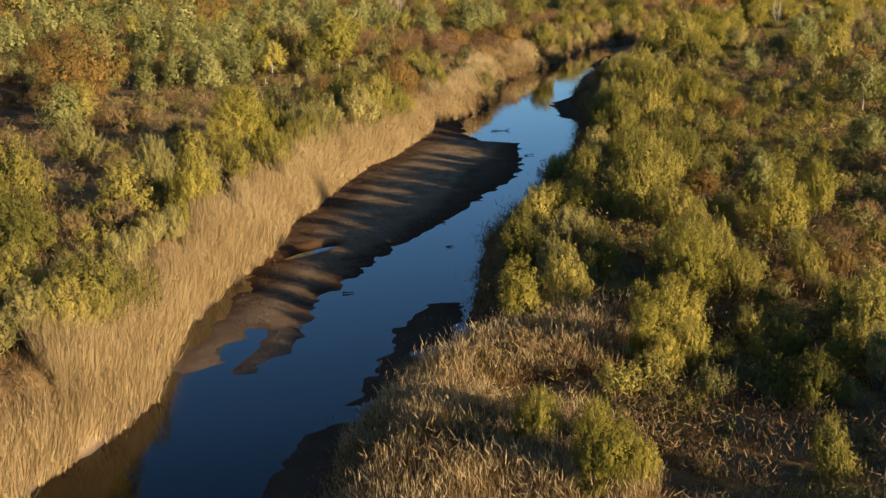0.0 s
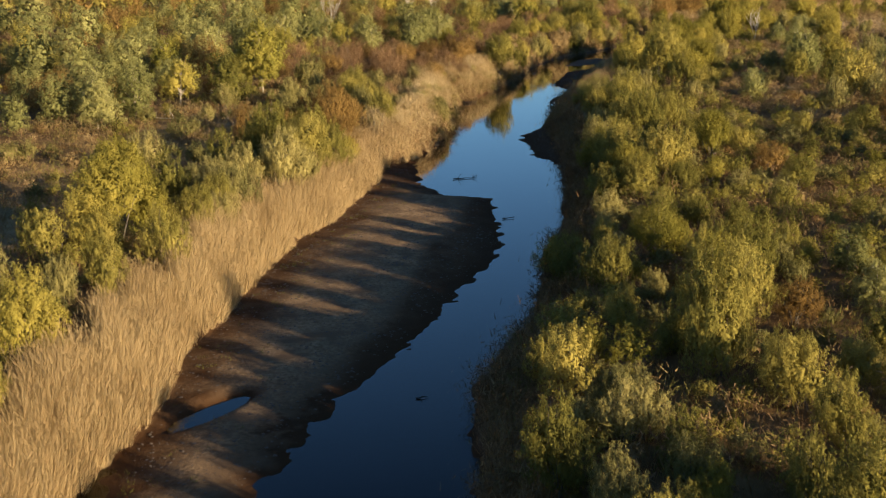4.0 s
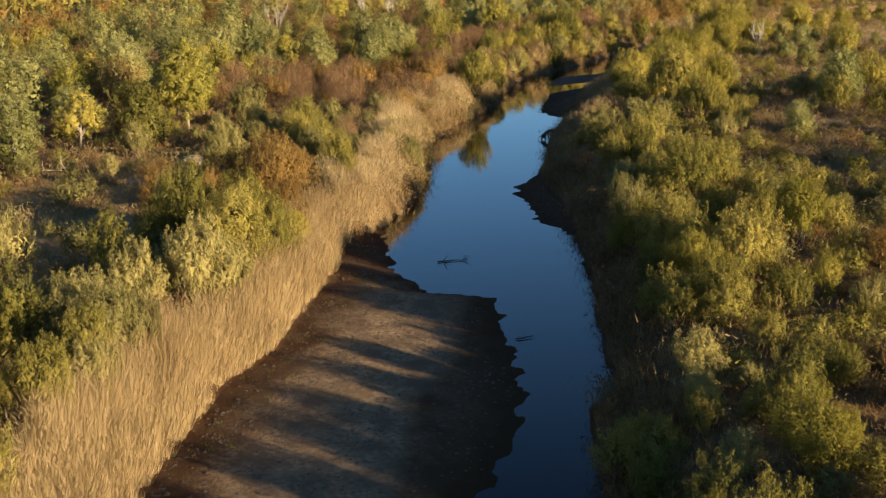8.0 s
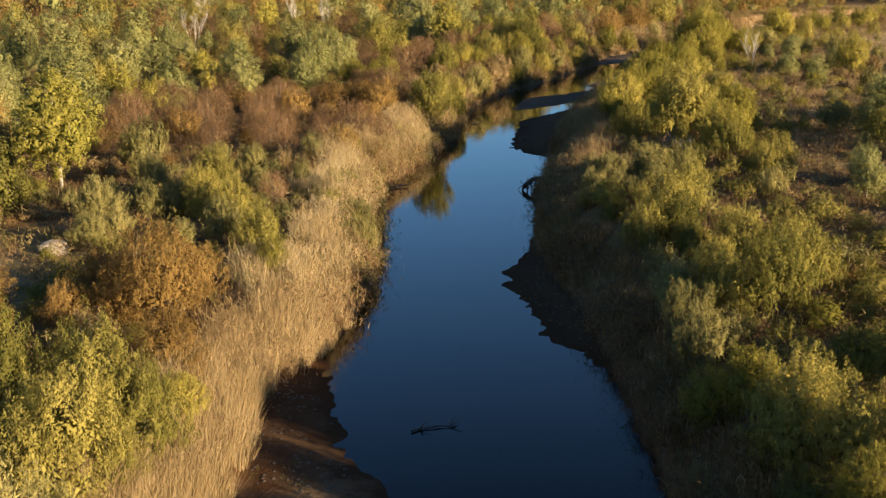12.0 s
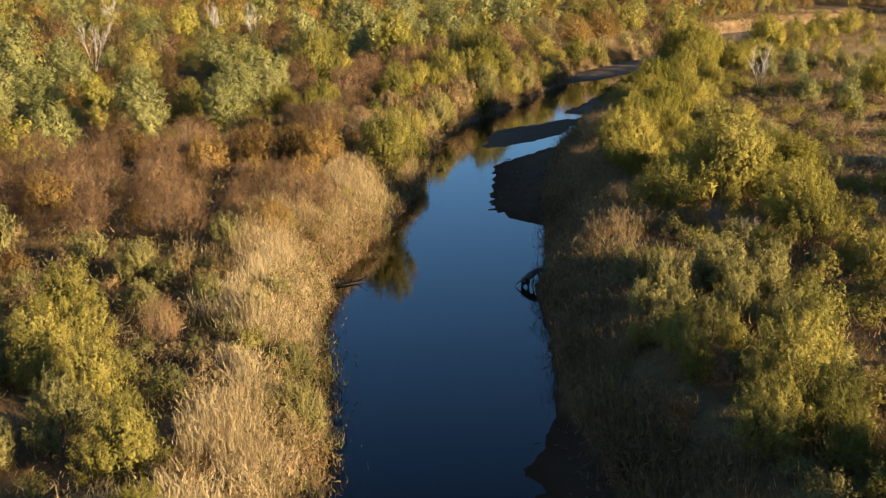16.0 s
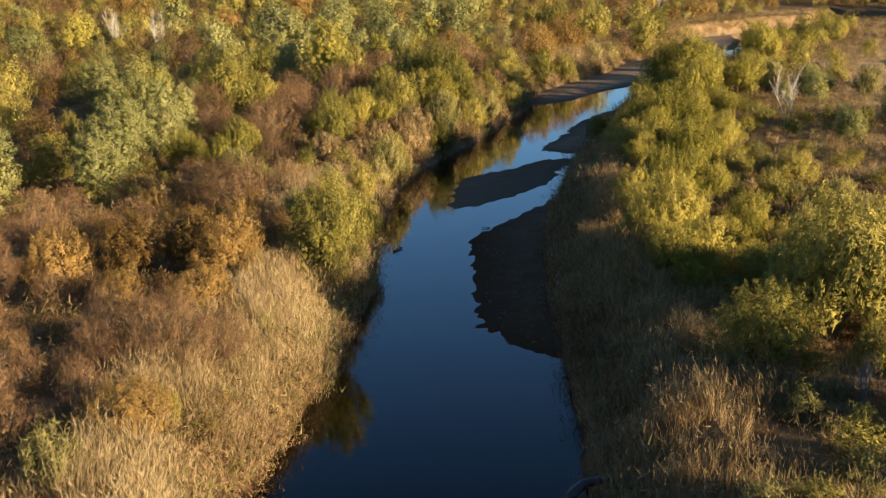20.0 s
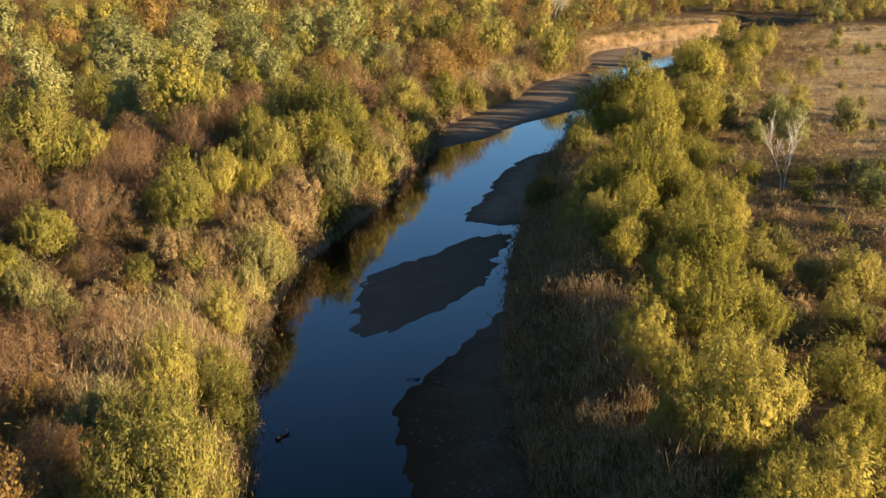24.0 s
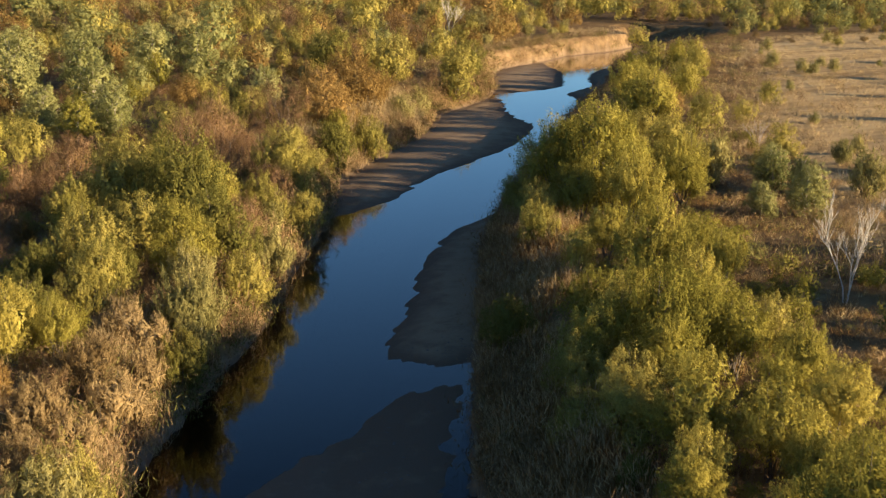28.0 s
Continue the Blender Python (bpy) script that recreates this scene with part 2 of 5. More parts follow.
# bars of sand and mud, in rows of y, left edge, right edge; the height of their crown; and how fast the edge rises
BARS = [
    (0.55, 0.10, [(71.5, -11, -9.4), (74, -14.8, -9.1), (79, -14.9, -8.8), (83, -14, -7.2), (87, -15, -5.8), (93, -17, -3.9), (100, -17, -0.6), (108, -16, 2.5), (114, -14, 4.3), (121, -12, 7.4), (127, -11, 8.8), (135, -9, 9.2), (145, -7, 9.6), (146.5, -6, 5.4), (152, -5, 3.2), (160, -4, 3.0), (167, -1, 2.9)]),
    (0.2, 0.12, [(64, -12.4, -11.5), (67.3, -11.7, -9.8), (71, -11.3, -9), (74.5, -11.6, -8.9)]),
    (0.14, 0.08, [(64.3, -15.6, -14.3), (66, -16, -13.5), (68, -16, -14.2), (69.5, -15.2, -13.2), (72, -14.9, -12.9), (75, -14.9, -12)]),
    (0.16, 0.10, [(59, -5, -4.2), (62, -4.6, -1.6), (65, -3.9, -0.4), (67, -3.4, -2), (69, -3.3, 0.3), (72, -2.9, 0.8), (75, -1.8, 1.2), (77.5, -0.6, 1)]),
    (0.10, 0.05, [(46, -8.5, -3), (52, -8, -2), (57, -6, -1)]),
    (0.30, 0.12, [(160, 19, 26), (165, 18.4, 26), (168, 17, 27), (173, 17.4, 27), (178, 17.2, 27), (182.6, 17.3, 28), (186, 19, 28), (190, 21.4, 28)]),
    (0.34, 0.10, [(230, 34, 44), (233, 31.7, 44), (238.3, 30.2, 46), (244, 31.6, 47), (250, 33.3, 48), (260.5, 36.3, 50), (265.7, 41.4, 52), (271.3, 47, 54), (276, 51.5, 56)]),
    (0.09, 0.03, [(271.5, 37.6, 39.5), (274, 38.5, 43.5), (277, 39.5, 47.5), (281, 41, 51.5), (285, 43, 54), (288, 47.5, 55.5), (289.5, 51, 57.5), (292.8, 54.5, 58.5)]),
    (0.42, 0.16, [(295.5, 59, 63), (298, 57.2, 70), (300.5, 57.6, 72), (304, 60.5, 74), (309, 64, 78), (314, 67, 80), (320, 71.5, 82), (325, 76, 86), (329, 83, 88)]),
    (0.50, 0.10, [(335, 68, 70), (339, 70, 77.5), (344, 72, 82), (349, 74, 88), (354, 78, 96), (359, 82, 103), (366, 88, 110), (373, 95, 115.5), (380, 100, 117), (386, 104, 119), (395, 116, 124), (400, 122, 126)]),
    (0.35, 0.10, [(404, 128, 130), (407, 128, 143), (412, 130, 147), (418, 132, 151), (424, 135, 155), (430, 140, 158), (437, 148, 160), (443, 158, 163)]),
    (0.45, 0.12, [(380, 130, 140), (386, 132, 145), (393, 136.5, 150), (399, 138.5, 156), (406, 149, 162), (414, 153.5, 165), (422, 160, 172), (428, 167, 176)]),
]


def smooth(a, b, v):
    f = np.clip((v - a) / (b - a), 0, 1)
    return f * f * (3 - 2 * f)


def ripple(x, y, scale, seed):
    """Gentle relief from a few crossed waves."""
    r = np.random.default_rng(seed)
    total = np.zeros_like(x)
    for k in range(6):
        a, p, f = r.uniform(0, 6.283), r.uniform(0, 6.283), r.uniform(0.6, 1.9) / scale
        total += np.sin((x * np.cos(a) + y * np.sin(a)) * f * 6.283 + p)
    return total / 6


def banks(x, y):
    """How far a place lies behind the left and the right bank's foot, in metres (negative: towards the stream)."""
    wob = 0.35 * ripple(x, y, 7.0, 3) + 0.25 * ripple(x, y, 2.6, 4)
    lx, rx = np.interp(y, LEFT_Y, LEFT_X), np.interp(y, RIGHT_Y, RIGHT_X)
    ls = (np.interp(y + 2, LEFT_Y, LEFT_X) - np.interp(y - 2, LEFT_Y, LEFT_X)) / 4
    rs = (np.interp(y + 2, RIGHT_Y, RIGHT_X) - np.interp(y - 2, RIGHT_Y, RIGHT_X)) / 4
    return (lx - x) / np.sqrt(1 + ls * ls) + wob, (x - rx) / np.sqrt(1 + rs * rs) + wob


def bar_height(x, y):
    top = np.full_like(x, -1.0)
    edge = 0.75 * ripple(x, y, 4.2, 11) + 0.55 * ripple(x, y, 1.5, 12)
    for crown, rise, rows in BARS:
        ys, a, b = zip(*rows)
        xl, xr = np.interp(y, ys, a), np.interp(y, ys, b)
        inside = np.minimum(np.minimum(x - xl, xr - x), np.minimum(y - ys[0], ys[-1] - y) * 1.2) + edge
        h = np.where(inside > 0, crown * (1 - np.exp(-np.maximum(inside, 0) * rise / crown)), inside * 0.10)
        top = np.maximum(top, h + 0.03 * ripple(x, y, 5.0, 13) * (inside > 0))
    pool = np.hypot((x + 10.6 - (y - 92) * 0.7) / 1.0, (y - 91.8) / 2.3)
    return np.where(pool < 1.7, np.minimum(top, -0.1 + 0.55 * np.maximum(pool - 0.85, 0)), top)


def ground_height(x, y):
    x, y = np.asarray(x, float), np.asarray(y, float)
    dl, dr = banks(x, y)
    steep = smooth(415, 430, y)
    plain_z = 3.1 + 0.35 * ripple(x, y, 45.0, 1) + 0.15 * ripple(x, y, 9.0, 2)
    zl = 0.12 + (plain_z - 0.12) * smooth(-0.3, 4.2 - 2.6 * steep, dl) + np.clip(dl, 0, 0.5) * 0.9
    zr = 0.12 + (plain_z * (0.68 + 0.32 * smooth(62, 80, y)) - 0.12) * smooth(-0.3, 6.0, dr) + np.clip(dr, 0, 0.5) * 0.7
    bed = -np.clip(0.25 * np.minimum(-dl, -dr), 0, 0.6) - 0.02
    z = np.where(dl > 0, zl, np.where(dr > 0, zr, np.maximum(bed, bar_height(x, y))))
    return z


def mesh_from(name, verts, faces, mat, size=3, normals=None):
    """One mesh from arrays of corners and of faces with the same number of corners."""
    verts, faces = np.asarray(verts, np.float32), np.asarray(faces, np.int32)
    me = bpy.data.meshes.new(name)
    me.vertices.add(len(verts))
    me.vertices.foreach_set("co", verts.ravel())
    me.loops.add(faces.size)
    me.loops.foreach_set("vertex_index", faces.ravel())
    me.polygons.add(len(faces))
    me.polygons.foreach_set("loop_start", np.arange(0, faces.size, size, dtype=np.int32))
    me.polygons.foreach_set("loop_total", np.full(len(faces), size, np.int32))
    me.update(calc_edges=True)
    if normals is not None:
        me.polygons.foreach_set("use_smooth", np.ones(len(faces), bool))
        me.normals_split_custom_set_from_vertices(np.asarray(normals, np.float32))
    me.materials.append(mat)
    return me


def steps(*spans):
    """Positions from (start, end, step) spans."""
    return np.unique(np.concatenate([np.append(np.arange(a, b, s), b) for a, b, s in spans]))


def build_ground():
    ys = steps((-3500, -400, 500), (-400, 20, 30), (20, 40, 3), (40, 300, 0.65), (300, 480, 1.1), (480, 620, 6), (620, 1000, 40), (1000, 4500, 400))
    us = steps((-3500, -400, 400), (-400, -60, 14), (-60, -26, 2), (-26, 30, 0.5), (30, 60, 2), (60, 400, 14), (400, 3500, 400))
    mid_y = [-400, 40, 100, 160, 220, 260, 300, 345, 400, 440, 470, 700]
    mid_x = [-50, -12, -4, 9, 21, 34, 52, 84, 133, 170, 200, 200]
    yy, uu = np.meshgrid(ys, us, indexing="ij")
    xx = uu + np.interp(yy, mid_y, mid_x)
    zz = ground_height(xx, yy)
    r, c = yy.shape
    q = np.arange(r * c).reshape(r, c)
    faces = np.stack([q[:-1, :-1], q[:-1, 1:], q[1:, 1:], q[1:, :-1]], -1).reshape(-1, 4)
    me = mesh_from("ground", np.stack([xx, yy, zz], -1).reshape(-1, 3), faces, ground_material(), 4)
    me.polygons.foreach_set("use_smooth", np.ones(len(faces), bool))
    dl, dr = banks(xx, yy)
    sand = np.maximum(1 - smooth(0.1, 0.35 + 0.7 * (1 - smooth(165, 180, yy)), np.maximum(dl, dr)), 0) * (1 - smooth(474, 482, yy))
    field = smooth(20, 34, dr) * smooth(120, 200, yy) * smooth(-0.25, 0.25, ripple(xx, yy, 30, 21) + 0.9 * smooth(285, 330, yy)) * (1 - smooth(440, 470, yy))
    clearing = smooth(13, 17, dl) * (1 - smooth(27, 34, dl)) * smooth(90, 110, yy) * (1 - smooth(180, 192, yy)) * 0.6
    earth = 0.3 * smooth(110, 130, xx) * smooth(416, 428, yy) * (1 - smooth(470, 490, yy)) * smooth(-0.5, 0.2, dl) * (1 - smooth(3, 8, dl)) + 0.9 * smooth(3, 6, dr) * (1 - smooth(12, 16, dr)) * smooth(404, 410, yy) * (1 - smooth(424, 432, yy))
    mud_shade = np.maximum(smooth(-5.0, -1.5, dl + 0.8 * ripple(xx, yy, 11.0, 71)) * smooth(78, 88, yy), smooth(-1.2, -0.2, dr), smooth(-2.0, -0.5, dl)) 
    # right-hand bars: muddy, and darkened further to paint in the shade they lie in
    mud_shade = np.maximum(mud_shade, 0.85 * smooth(-1.0, 2.0, dr - dl - 1.5)) * (1 - 0.75 * smooth(256, 272, yy))
    for key, values in (("mud_shade", mud_shade), ("silt", np.maximum(smooth(262, 272, yy), 1 - smooth(64, 84, yy))), ("sand", sand), ("dry", np.clip(field + clearing, 0, 1)), ("earth", np.clip(earth, 0, 1))):
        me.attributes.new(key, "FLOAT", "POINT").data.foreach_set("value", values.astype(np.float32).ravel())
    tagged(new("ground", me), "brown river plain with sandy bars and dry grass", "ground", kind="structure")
    w = mesh_from("water", [(-200, -400, 0), (700, -400, 0), (700, 1000, 0), (-200, 1000, 0)], [(0, 1, 2, 3)], water_material(), 4)
    tagged(new("water", w), "calm shallow dark blue river water", "water", kind="structure")


build_ground()

# ---- plants ----


def part(name, mesh, parent, label=""):
    ob = new(name, mesh)
    ob.parent = parent
    return tagged(ob, label)


def unit(v):
    return v / np.maximum(np.linalg.norm(v, axis=-1, keepdims=True), 1e-6)


def leaves(rng, at, along, out, length, width):
    """One triangle for each leaf, from its place, along its way, with its face turned roughly outwards."""
    n = len(at)
    face = unit(unit(out) + rng.normal(size=(n, 3)) * 0.3)
    side = unit(np.cross(along, face))
    along = unit(np.cross(face, side))
    ln, wd = length * rng.uniform(0.6, 1.3, (n, 1)), width * rng.uniform(0.6, 1.3, (n, 1))
    v = np.stack([at - side * wd * 0.5, at + side * wd * 0.5, at + along * ln], 1).reshape(-1, 3)
    soft = unit(unit(out) + rng.normal(size=(n, 3)) * 0.22)
    return v, np.arange(3 * n).reshape(n, 3), np.repeat(soft, 3, 0)


def tubes(paths, sides=4):
    """Tapered limbs: each path is a list of (place, radius)."""
    verts, faces = [], []
    for path in paths:
        base = len(verts)
        for i, (p, r) in enumerate(path):
            way = Vector(path[min(i + 1, len(path) - 1)][0]) - Vector(path[max(i - 1, 0)][0])
            a = way.orthogonal().normalized()
            b = way.cross(a).normalized()
            for k in range(sides):
                t = 6.2832 * k / sides
                verts.append(Vector(p) + (a * math.cos(t) + b * math.sin(t)) * r)
        for i in range(len(path) - 1):
            for k in range(sides):
                s, e = base + i * sides, base + (i + 1) * sides
                faces.append((s + k, s + (k + 1) % sides, e + (k + 1) % sides, e + k))
    return [tuple(v) for v in verts], faces


# kind: crown width, height, leaf clumps, clump radius as a share of the width, sprays, spray length and radius, leaves on a spray, leaf length and width, upright pull, bare trunk share
SHAPES = {
    "willow": (4.4, 4.4, 8, 0.30, 170, 0.80, 0.30, 84, 0.140, 0.046, 0.50, 0.0),
    "yellow": (4.9, 5.3, 11, 0.26, 180, 0.90, 0.32, 84, 0.140, 0.046, 0.40, 0.0),
    "tamarisk": (3.4, 3.3, 11, 0.22, 150, 0.85, 0.19, 56, 0.19, 0.036, 1.00, 0.0),
    "cottonwood": (5.4, 6.4, 15, 0.23, 210, 0.70, 0.36, 74, 0.130, 0.078, 0.25, 0.10),
    "golden": (4.8, 6.3, 14, 0.22, 190, 0.65, 0.33, 70, 0.130, 0.078, 0.25, 0.22),
    "dry": (2.7, 2.0, 7, 0.26, 90, 0.62, 0.17, 46, 0.20, 0.034, 1.00, 0.0),
    "bare": (6.2, 5.0, 9, 0.27, 240, 1.25, 0.34, 46, 0.44, 0.019, 0.70, 0.0),
    "russet": (6.0, 5.0, 10, 0.27, 220, 0.80, 0.36, 80, 0.135, 0.050, 0.45, 0.0),
}


def crown_shape(kind, seed, sprays=1.0, each=1.0, big=1.0, ringed=0.85):
    """Limbs that fan out to rounded clumps of unlike size, each clump set with leafy sprays: limbs, leaf corners, leaf faces, leaf shading."""
    wide, high, clumps, share, count, slen, srad, per, ln, wd, up, trunk = SHAPES[kind]
    rng = np.random.default_rng(seed)
    count, per = max(14, int(count * sprays)), max(5, int(per * each))
    lean = rng.normal(0, 0.05, 2) * wide
    turn = np.arange(clumps) * 2.4 + rng.uniform(0, 6.283) + rng.normal(0, 0.35, clumps)
    if trunk:
        level = (np.arange(clumps) + rng.uniform(0.1, 0.9, clumps)) / clumps
        reach = wide * 0.5 * (0.85 - 0.62 * np.abs(level - 0.32) ** 1.1) * rng.uniform(0.45, 0.85, clumps)
        at = np.stack([np.cos(turn) * reach + lean[0] * level, np.sin(turn) * reach + lean[1] * level, high * (trunk + 0.10 + (0.82 - trunk) * level)], -1)
        size = wide * share * rng.uniform(0.72, 1.25, clumps) * (1.1 - 0.35 * level)
    else:
        away = np.sqrt((np.arange(clumps) + 0.3) / clumps) * rng.uniform(0.75, 1.15, clumps)
        reach = wide * 0.5 * away * 0.72
        at = np.stack([np.cos(turn) * reach + lean[0], np.sin(turn) * reach + lean[1], high * (0.66 - 0.42 * away ** 2) * rng.uniform(0.72, 1.14, clumps)], -1)
        size = wide * share * rng.uniform(0.5, 1.3, clumps)
        at[:, 2] = np.maximum(at[:, 2], size * 0.55)
    squash = np.array([1.0, 1.0, 0.9 if not trunk else 1.1])
    centre = np.array([0, 0, high * (0.45 if trunk else 0.22)])
    limbs = []
    if trunk:
        limbs.append([((0, 0, -0.3), 0.13), ((lean[0] * 0.2, lean[1] * 0.2, high * trunk), 0.11), ((lean[0] * 0.6, lean[1] * 0.6, high * 0.6), 0.07), ((lean[0], lean[1], high * 0.9), 0.02)])
    for p, r in zip(at, size):
        start = np.array([lean[0] * 0.4, lean[1] * 0.4, max(high * trunk, p[2] - 0.28 * high)]) if trunk else np.append(rng.normal(0, 0.04, 2) * wide, -0.15)
        mid = (start + p) / 2 + np.append(rng.normal(0, 0.03, 2) * wide, 0.05 * high)
        limbs.append([(start, 0.05), (mid, 0.034), (p, 0.02)])
        for _ in range(3):
            w = unit(rng.normal(size=3) + np.array([0, 0, 0.6]))
            limbs.append([(p, 0.018), (p + w * r * 0.6, 0.011), (p + w * r * 1.05, 0.004)])
    # sprays on the outside of the clumps
    pick = rng.choice(clumps, count * 5, p=size ** 2 / (size ** 2).sum())
    way = unit(rng.normal(size=(count * 5, 3)) + np.array([0, 0, 0.25]))
    spot = at[pick] + way * (size[pick] * rng.uniform(0.78, 1.2, count * 5))[:, None] * squash
    deep = np.linalg.norm((spot[:, None] - at[None]) / squash, axis=-1) / size[None]
    deep[np.arange(count * 5), pick] = 2
    keep = np.flatnonzero((deep.min(1) > 0.86) & (spot[:, 2] > 0.12))[:count]
    spot, way = spot[keep], way[keep]
    n = len(spot)
    normal = unit(way * 0.75 + unit(spot - centre) * 0.55)
    fan = unit(spot - np.array([0, 0, -0.2 * high])) if not trunk else normal
    axis = unit(normal * 0.45 + fan * (0.9 if kind in ("bare", "tamarisk", "dry") else 0.4) + np.array([0, 0, up]) + rng.normal(size=(n, 3)) * 0.3)
    ls, rs = slen * rng.uniform(0.5, 1.6, n), srad * rng.uniform(0.55, 1.3, n)
    t = rng.uniform(0, 1, (n, per)) ** 0.85
    ring = rng.normal(size=(n, per, 3))
    ring = unit(ring - axis[:, None] * (ring * axis[:, None]).sum(-1, keepdims=True))
    girth = rs[:, None] * (0.30 + 0.85 * np.sin(np.pi * np.clip(0.12 + 0.86 * t, 0, 1))) * np.sqrt(rng.uniform(0.15, 1.0, (n, per)))
    leaf = spot[:, None] + axis[:, None] * ((t - 0.5) * ls[:, None])[..., None] + ring * girth[..., None]
    along = axis[:, None] * (0.9 + 0.5 * up) + ring * 0.75 + rng.normal(size=(n, per, 3)) * 0.35
    outs = ring * ringed + normal[:, None] * 0.8 + np.array([0, 0, 0.15])
    leaf, along, outs = leaf.reshape(-1, 3), along.reshape(-1, 3), outs.reshape(-1, 3)
    ok = leaf[:, 2] > 0.03
    v, f, nv = leaves(rng, leaf[ok], along[ok], outs[ok], ln * big, wd * big)
    # the shaded leaves inside the clumps
    m = int(n * per * (0.05 if kind == "bare" else 0.13)) + 20
    pick = rng.choice(clumps, m, p=size ** 3 / (size ** 3).sum())
    way = unit(rng.normal(size=(m, 3)))
    inner = at[pick] + way * (size[pick] * rng.uniform(0.25, 0.78, m))[:, None] * squash
    inner[:, 2] = np.maximum(inner[:, 2], 0.05)
    iv, _, inv = leaves(rng, inner, rng.normal(size=(m, 3)), way + unit(inner - centre), ln * big * (1.5 if kind == "bare" else 2.1), wd * big * (1.6 if kind == "bare" else 3.2))
    v, nv = np.concatenate([v, iv]), np.concatenate([nv, inv])
    round_fit = wide * 0.5 / np.percentile(np.hypot(v[:, 0], v[:, 1]), 95)
    fit = np.array([round_fit, round_fit, high / np.percentile(v[:, 2], 99)])
    limbs = [[(np.array(q) * fit, rad) for q, rad in path] for path in limbs]
    return limbs, v * fit, np.arange(len(v)).reshape(-1, 3), nv


LABELS = {
    "willow": ("willow_shrub", "olive-green bushy willow on the river bank", "shrub", "willows along the river"),
    "yellow": ("yellow_willow_tree", "yellow-green autumn willow with feathery crown", "tree", "yellowing willows by the river"),
    "tamarisk": ("tamarisk_shrub", "grey-green feathery upright tamarisk bush among dry grass", "shrub", "tamarisks by the river"),
    "cottonwood": ("cottonwood_tree", "tall pale-green cottonwood with light trunk on the plain", "tree", "cottonwoods on the plain"),
    "golden": ("golden_cottonwood_tree", "golden-yellow autumn cottonwood with pale slender trunk", "tree", "golden cottonwoods"),
    "dry": ("dry_brush_shrub", "dry tan feathery brush bush on the bank", "shrub", "dry brush by the river"),
    "bare": ("bare_thicket_shrub", "leafless purple-brown twiggy thicket shrub", "shrub", "bare thicket"),
    "russet": ("russet_shrub", "rust-orange autumn shrub with thinning leaves", "shrub", "russet shrubs"),
}
MASTERS, CROWNS_LOW = {}, {}
for ki, kind in enumerate(SHAPES):
    MASTERS[kind] = []
    for v in range(8):
        limbs, lv, lf, ln = crown_shape(kind, 100 * ki + v) if v < 5 else crown_shape(kind, 100 * ki + v, 0.8, 0.62, 1.3)
        tv, tf = tubes(limbs)
        MASTERS[kind].append((mesh_from(kind + " stems", tv, tf, PALE_BARK if kind in ("cottonwood", "golden") else BARK, 4), mesh_from(kind + " leaves", lv, lf, LEAF[kind], 3, ln)))
    CROWNS_LOW[kind] = [crown_shape(kind, 100 * ki + 50 + v, 0.7, 0.46, 1.32 if kind != "bare" else 1.4, 0.35) if v < 4 else crown_shape(kind, 100 * ki + 50 + v, 0.4, 0.32, 1.9 if kind != "bare" else 1.8, 0.3) for v in range(8)]
    CROWNS_LOW[kind] += [crown_shape(kind, 100 * ki + 70 + v, 0.36, 0.4, 1.6, 0.5) for v in range(4)]
    CROWNS_LOW[kind] += [crown_shape(kind, 100 * ki + 80 + v, 0.12, 0.1, 5.0 if kind != "bare" else 3.0, 0.3) for v in range(4)]

placing = random.Random(5)
TAKEN, COUNT = [], {}
FAR = {k: [] for k in SHAPES}


def plant(kind, x, y, width, close=True, fine=True):
    """One plant of a kind with its crown so wide; far ones are gathered for the distant woods."""
    dl, dr = (float(v) for v in banks(np.array(float(x)), np.array(float(y))))
    if kind != "dry" and -9 < (x - 81.2) * -0.5 + (y - 285.2) * -0.87 < 16 and abs((x - 81.2) * 0.87 + (y - 285.2) * -0.5) < 3.5:
        return
    if max(dl, dr) < 0.6:
        if kind in ("cottonwood", "golden"):
            return
        x += (0.9 - dr) if dr > dl else (dl - 0.9)
    z = float(ground_height(x, y)) - 0.05
    TAKEN.append((x, y, width))
    s = width / SHAPES[kind][0]
    tall = s * placing.uniform(0.88, 1.12)
    turn = placing.uniform(0, 6.283)
    if dr > 0 and kind in ("willow", "yellow"):
        tall *= 1.2 if y < 104 else 0.95 if y < 132 else 1.05 if y < 200 else 0.92
    if dl > 0 and y < 172 and kind in ("willow", "yellow", "tamarisk", "russet"):
        s, tall = s * 1.18, tall * 1.25
    if close and kind == "dry" and COUNT.get(kind, 0) >= 298:
        return
    if close and COUNT.get(kind, 0) >= 310:
        kind = min(("yellow", "tamarisk", "russet"), key=lambda k: COUNT.get(k, 0)) if kind == "willow" else kind
        s = width / SHAPES[kind][0]
        tall = s * placing.uniform(0.88, 1.12)
    if not close:
        FAR[kind].append((x, y, z, s, tall, turn))
        return
    COUNT[kind] = COUNT.get(kind, 0) + 1
    name, label, category, group = LABELS[kind]
    stems, crown = MASTERS[kind][placing.randrange(5) if fine else 5 + placing.randrange(3)]
    root = tagged(new(name), label, category, group)
    root.matrix_world = Matrix.LocRotScale((x, y, z), Euler((0, 0, turn)), (s, s, tall))
    part("trunk" if kind in ("cottonwood", "golden") else "stem", stems, root)
    part("crown", crown, root)


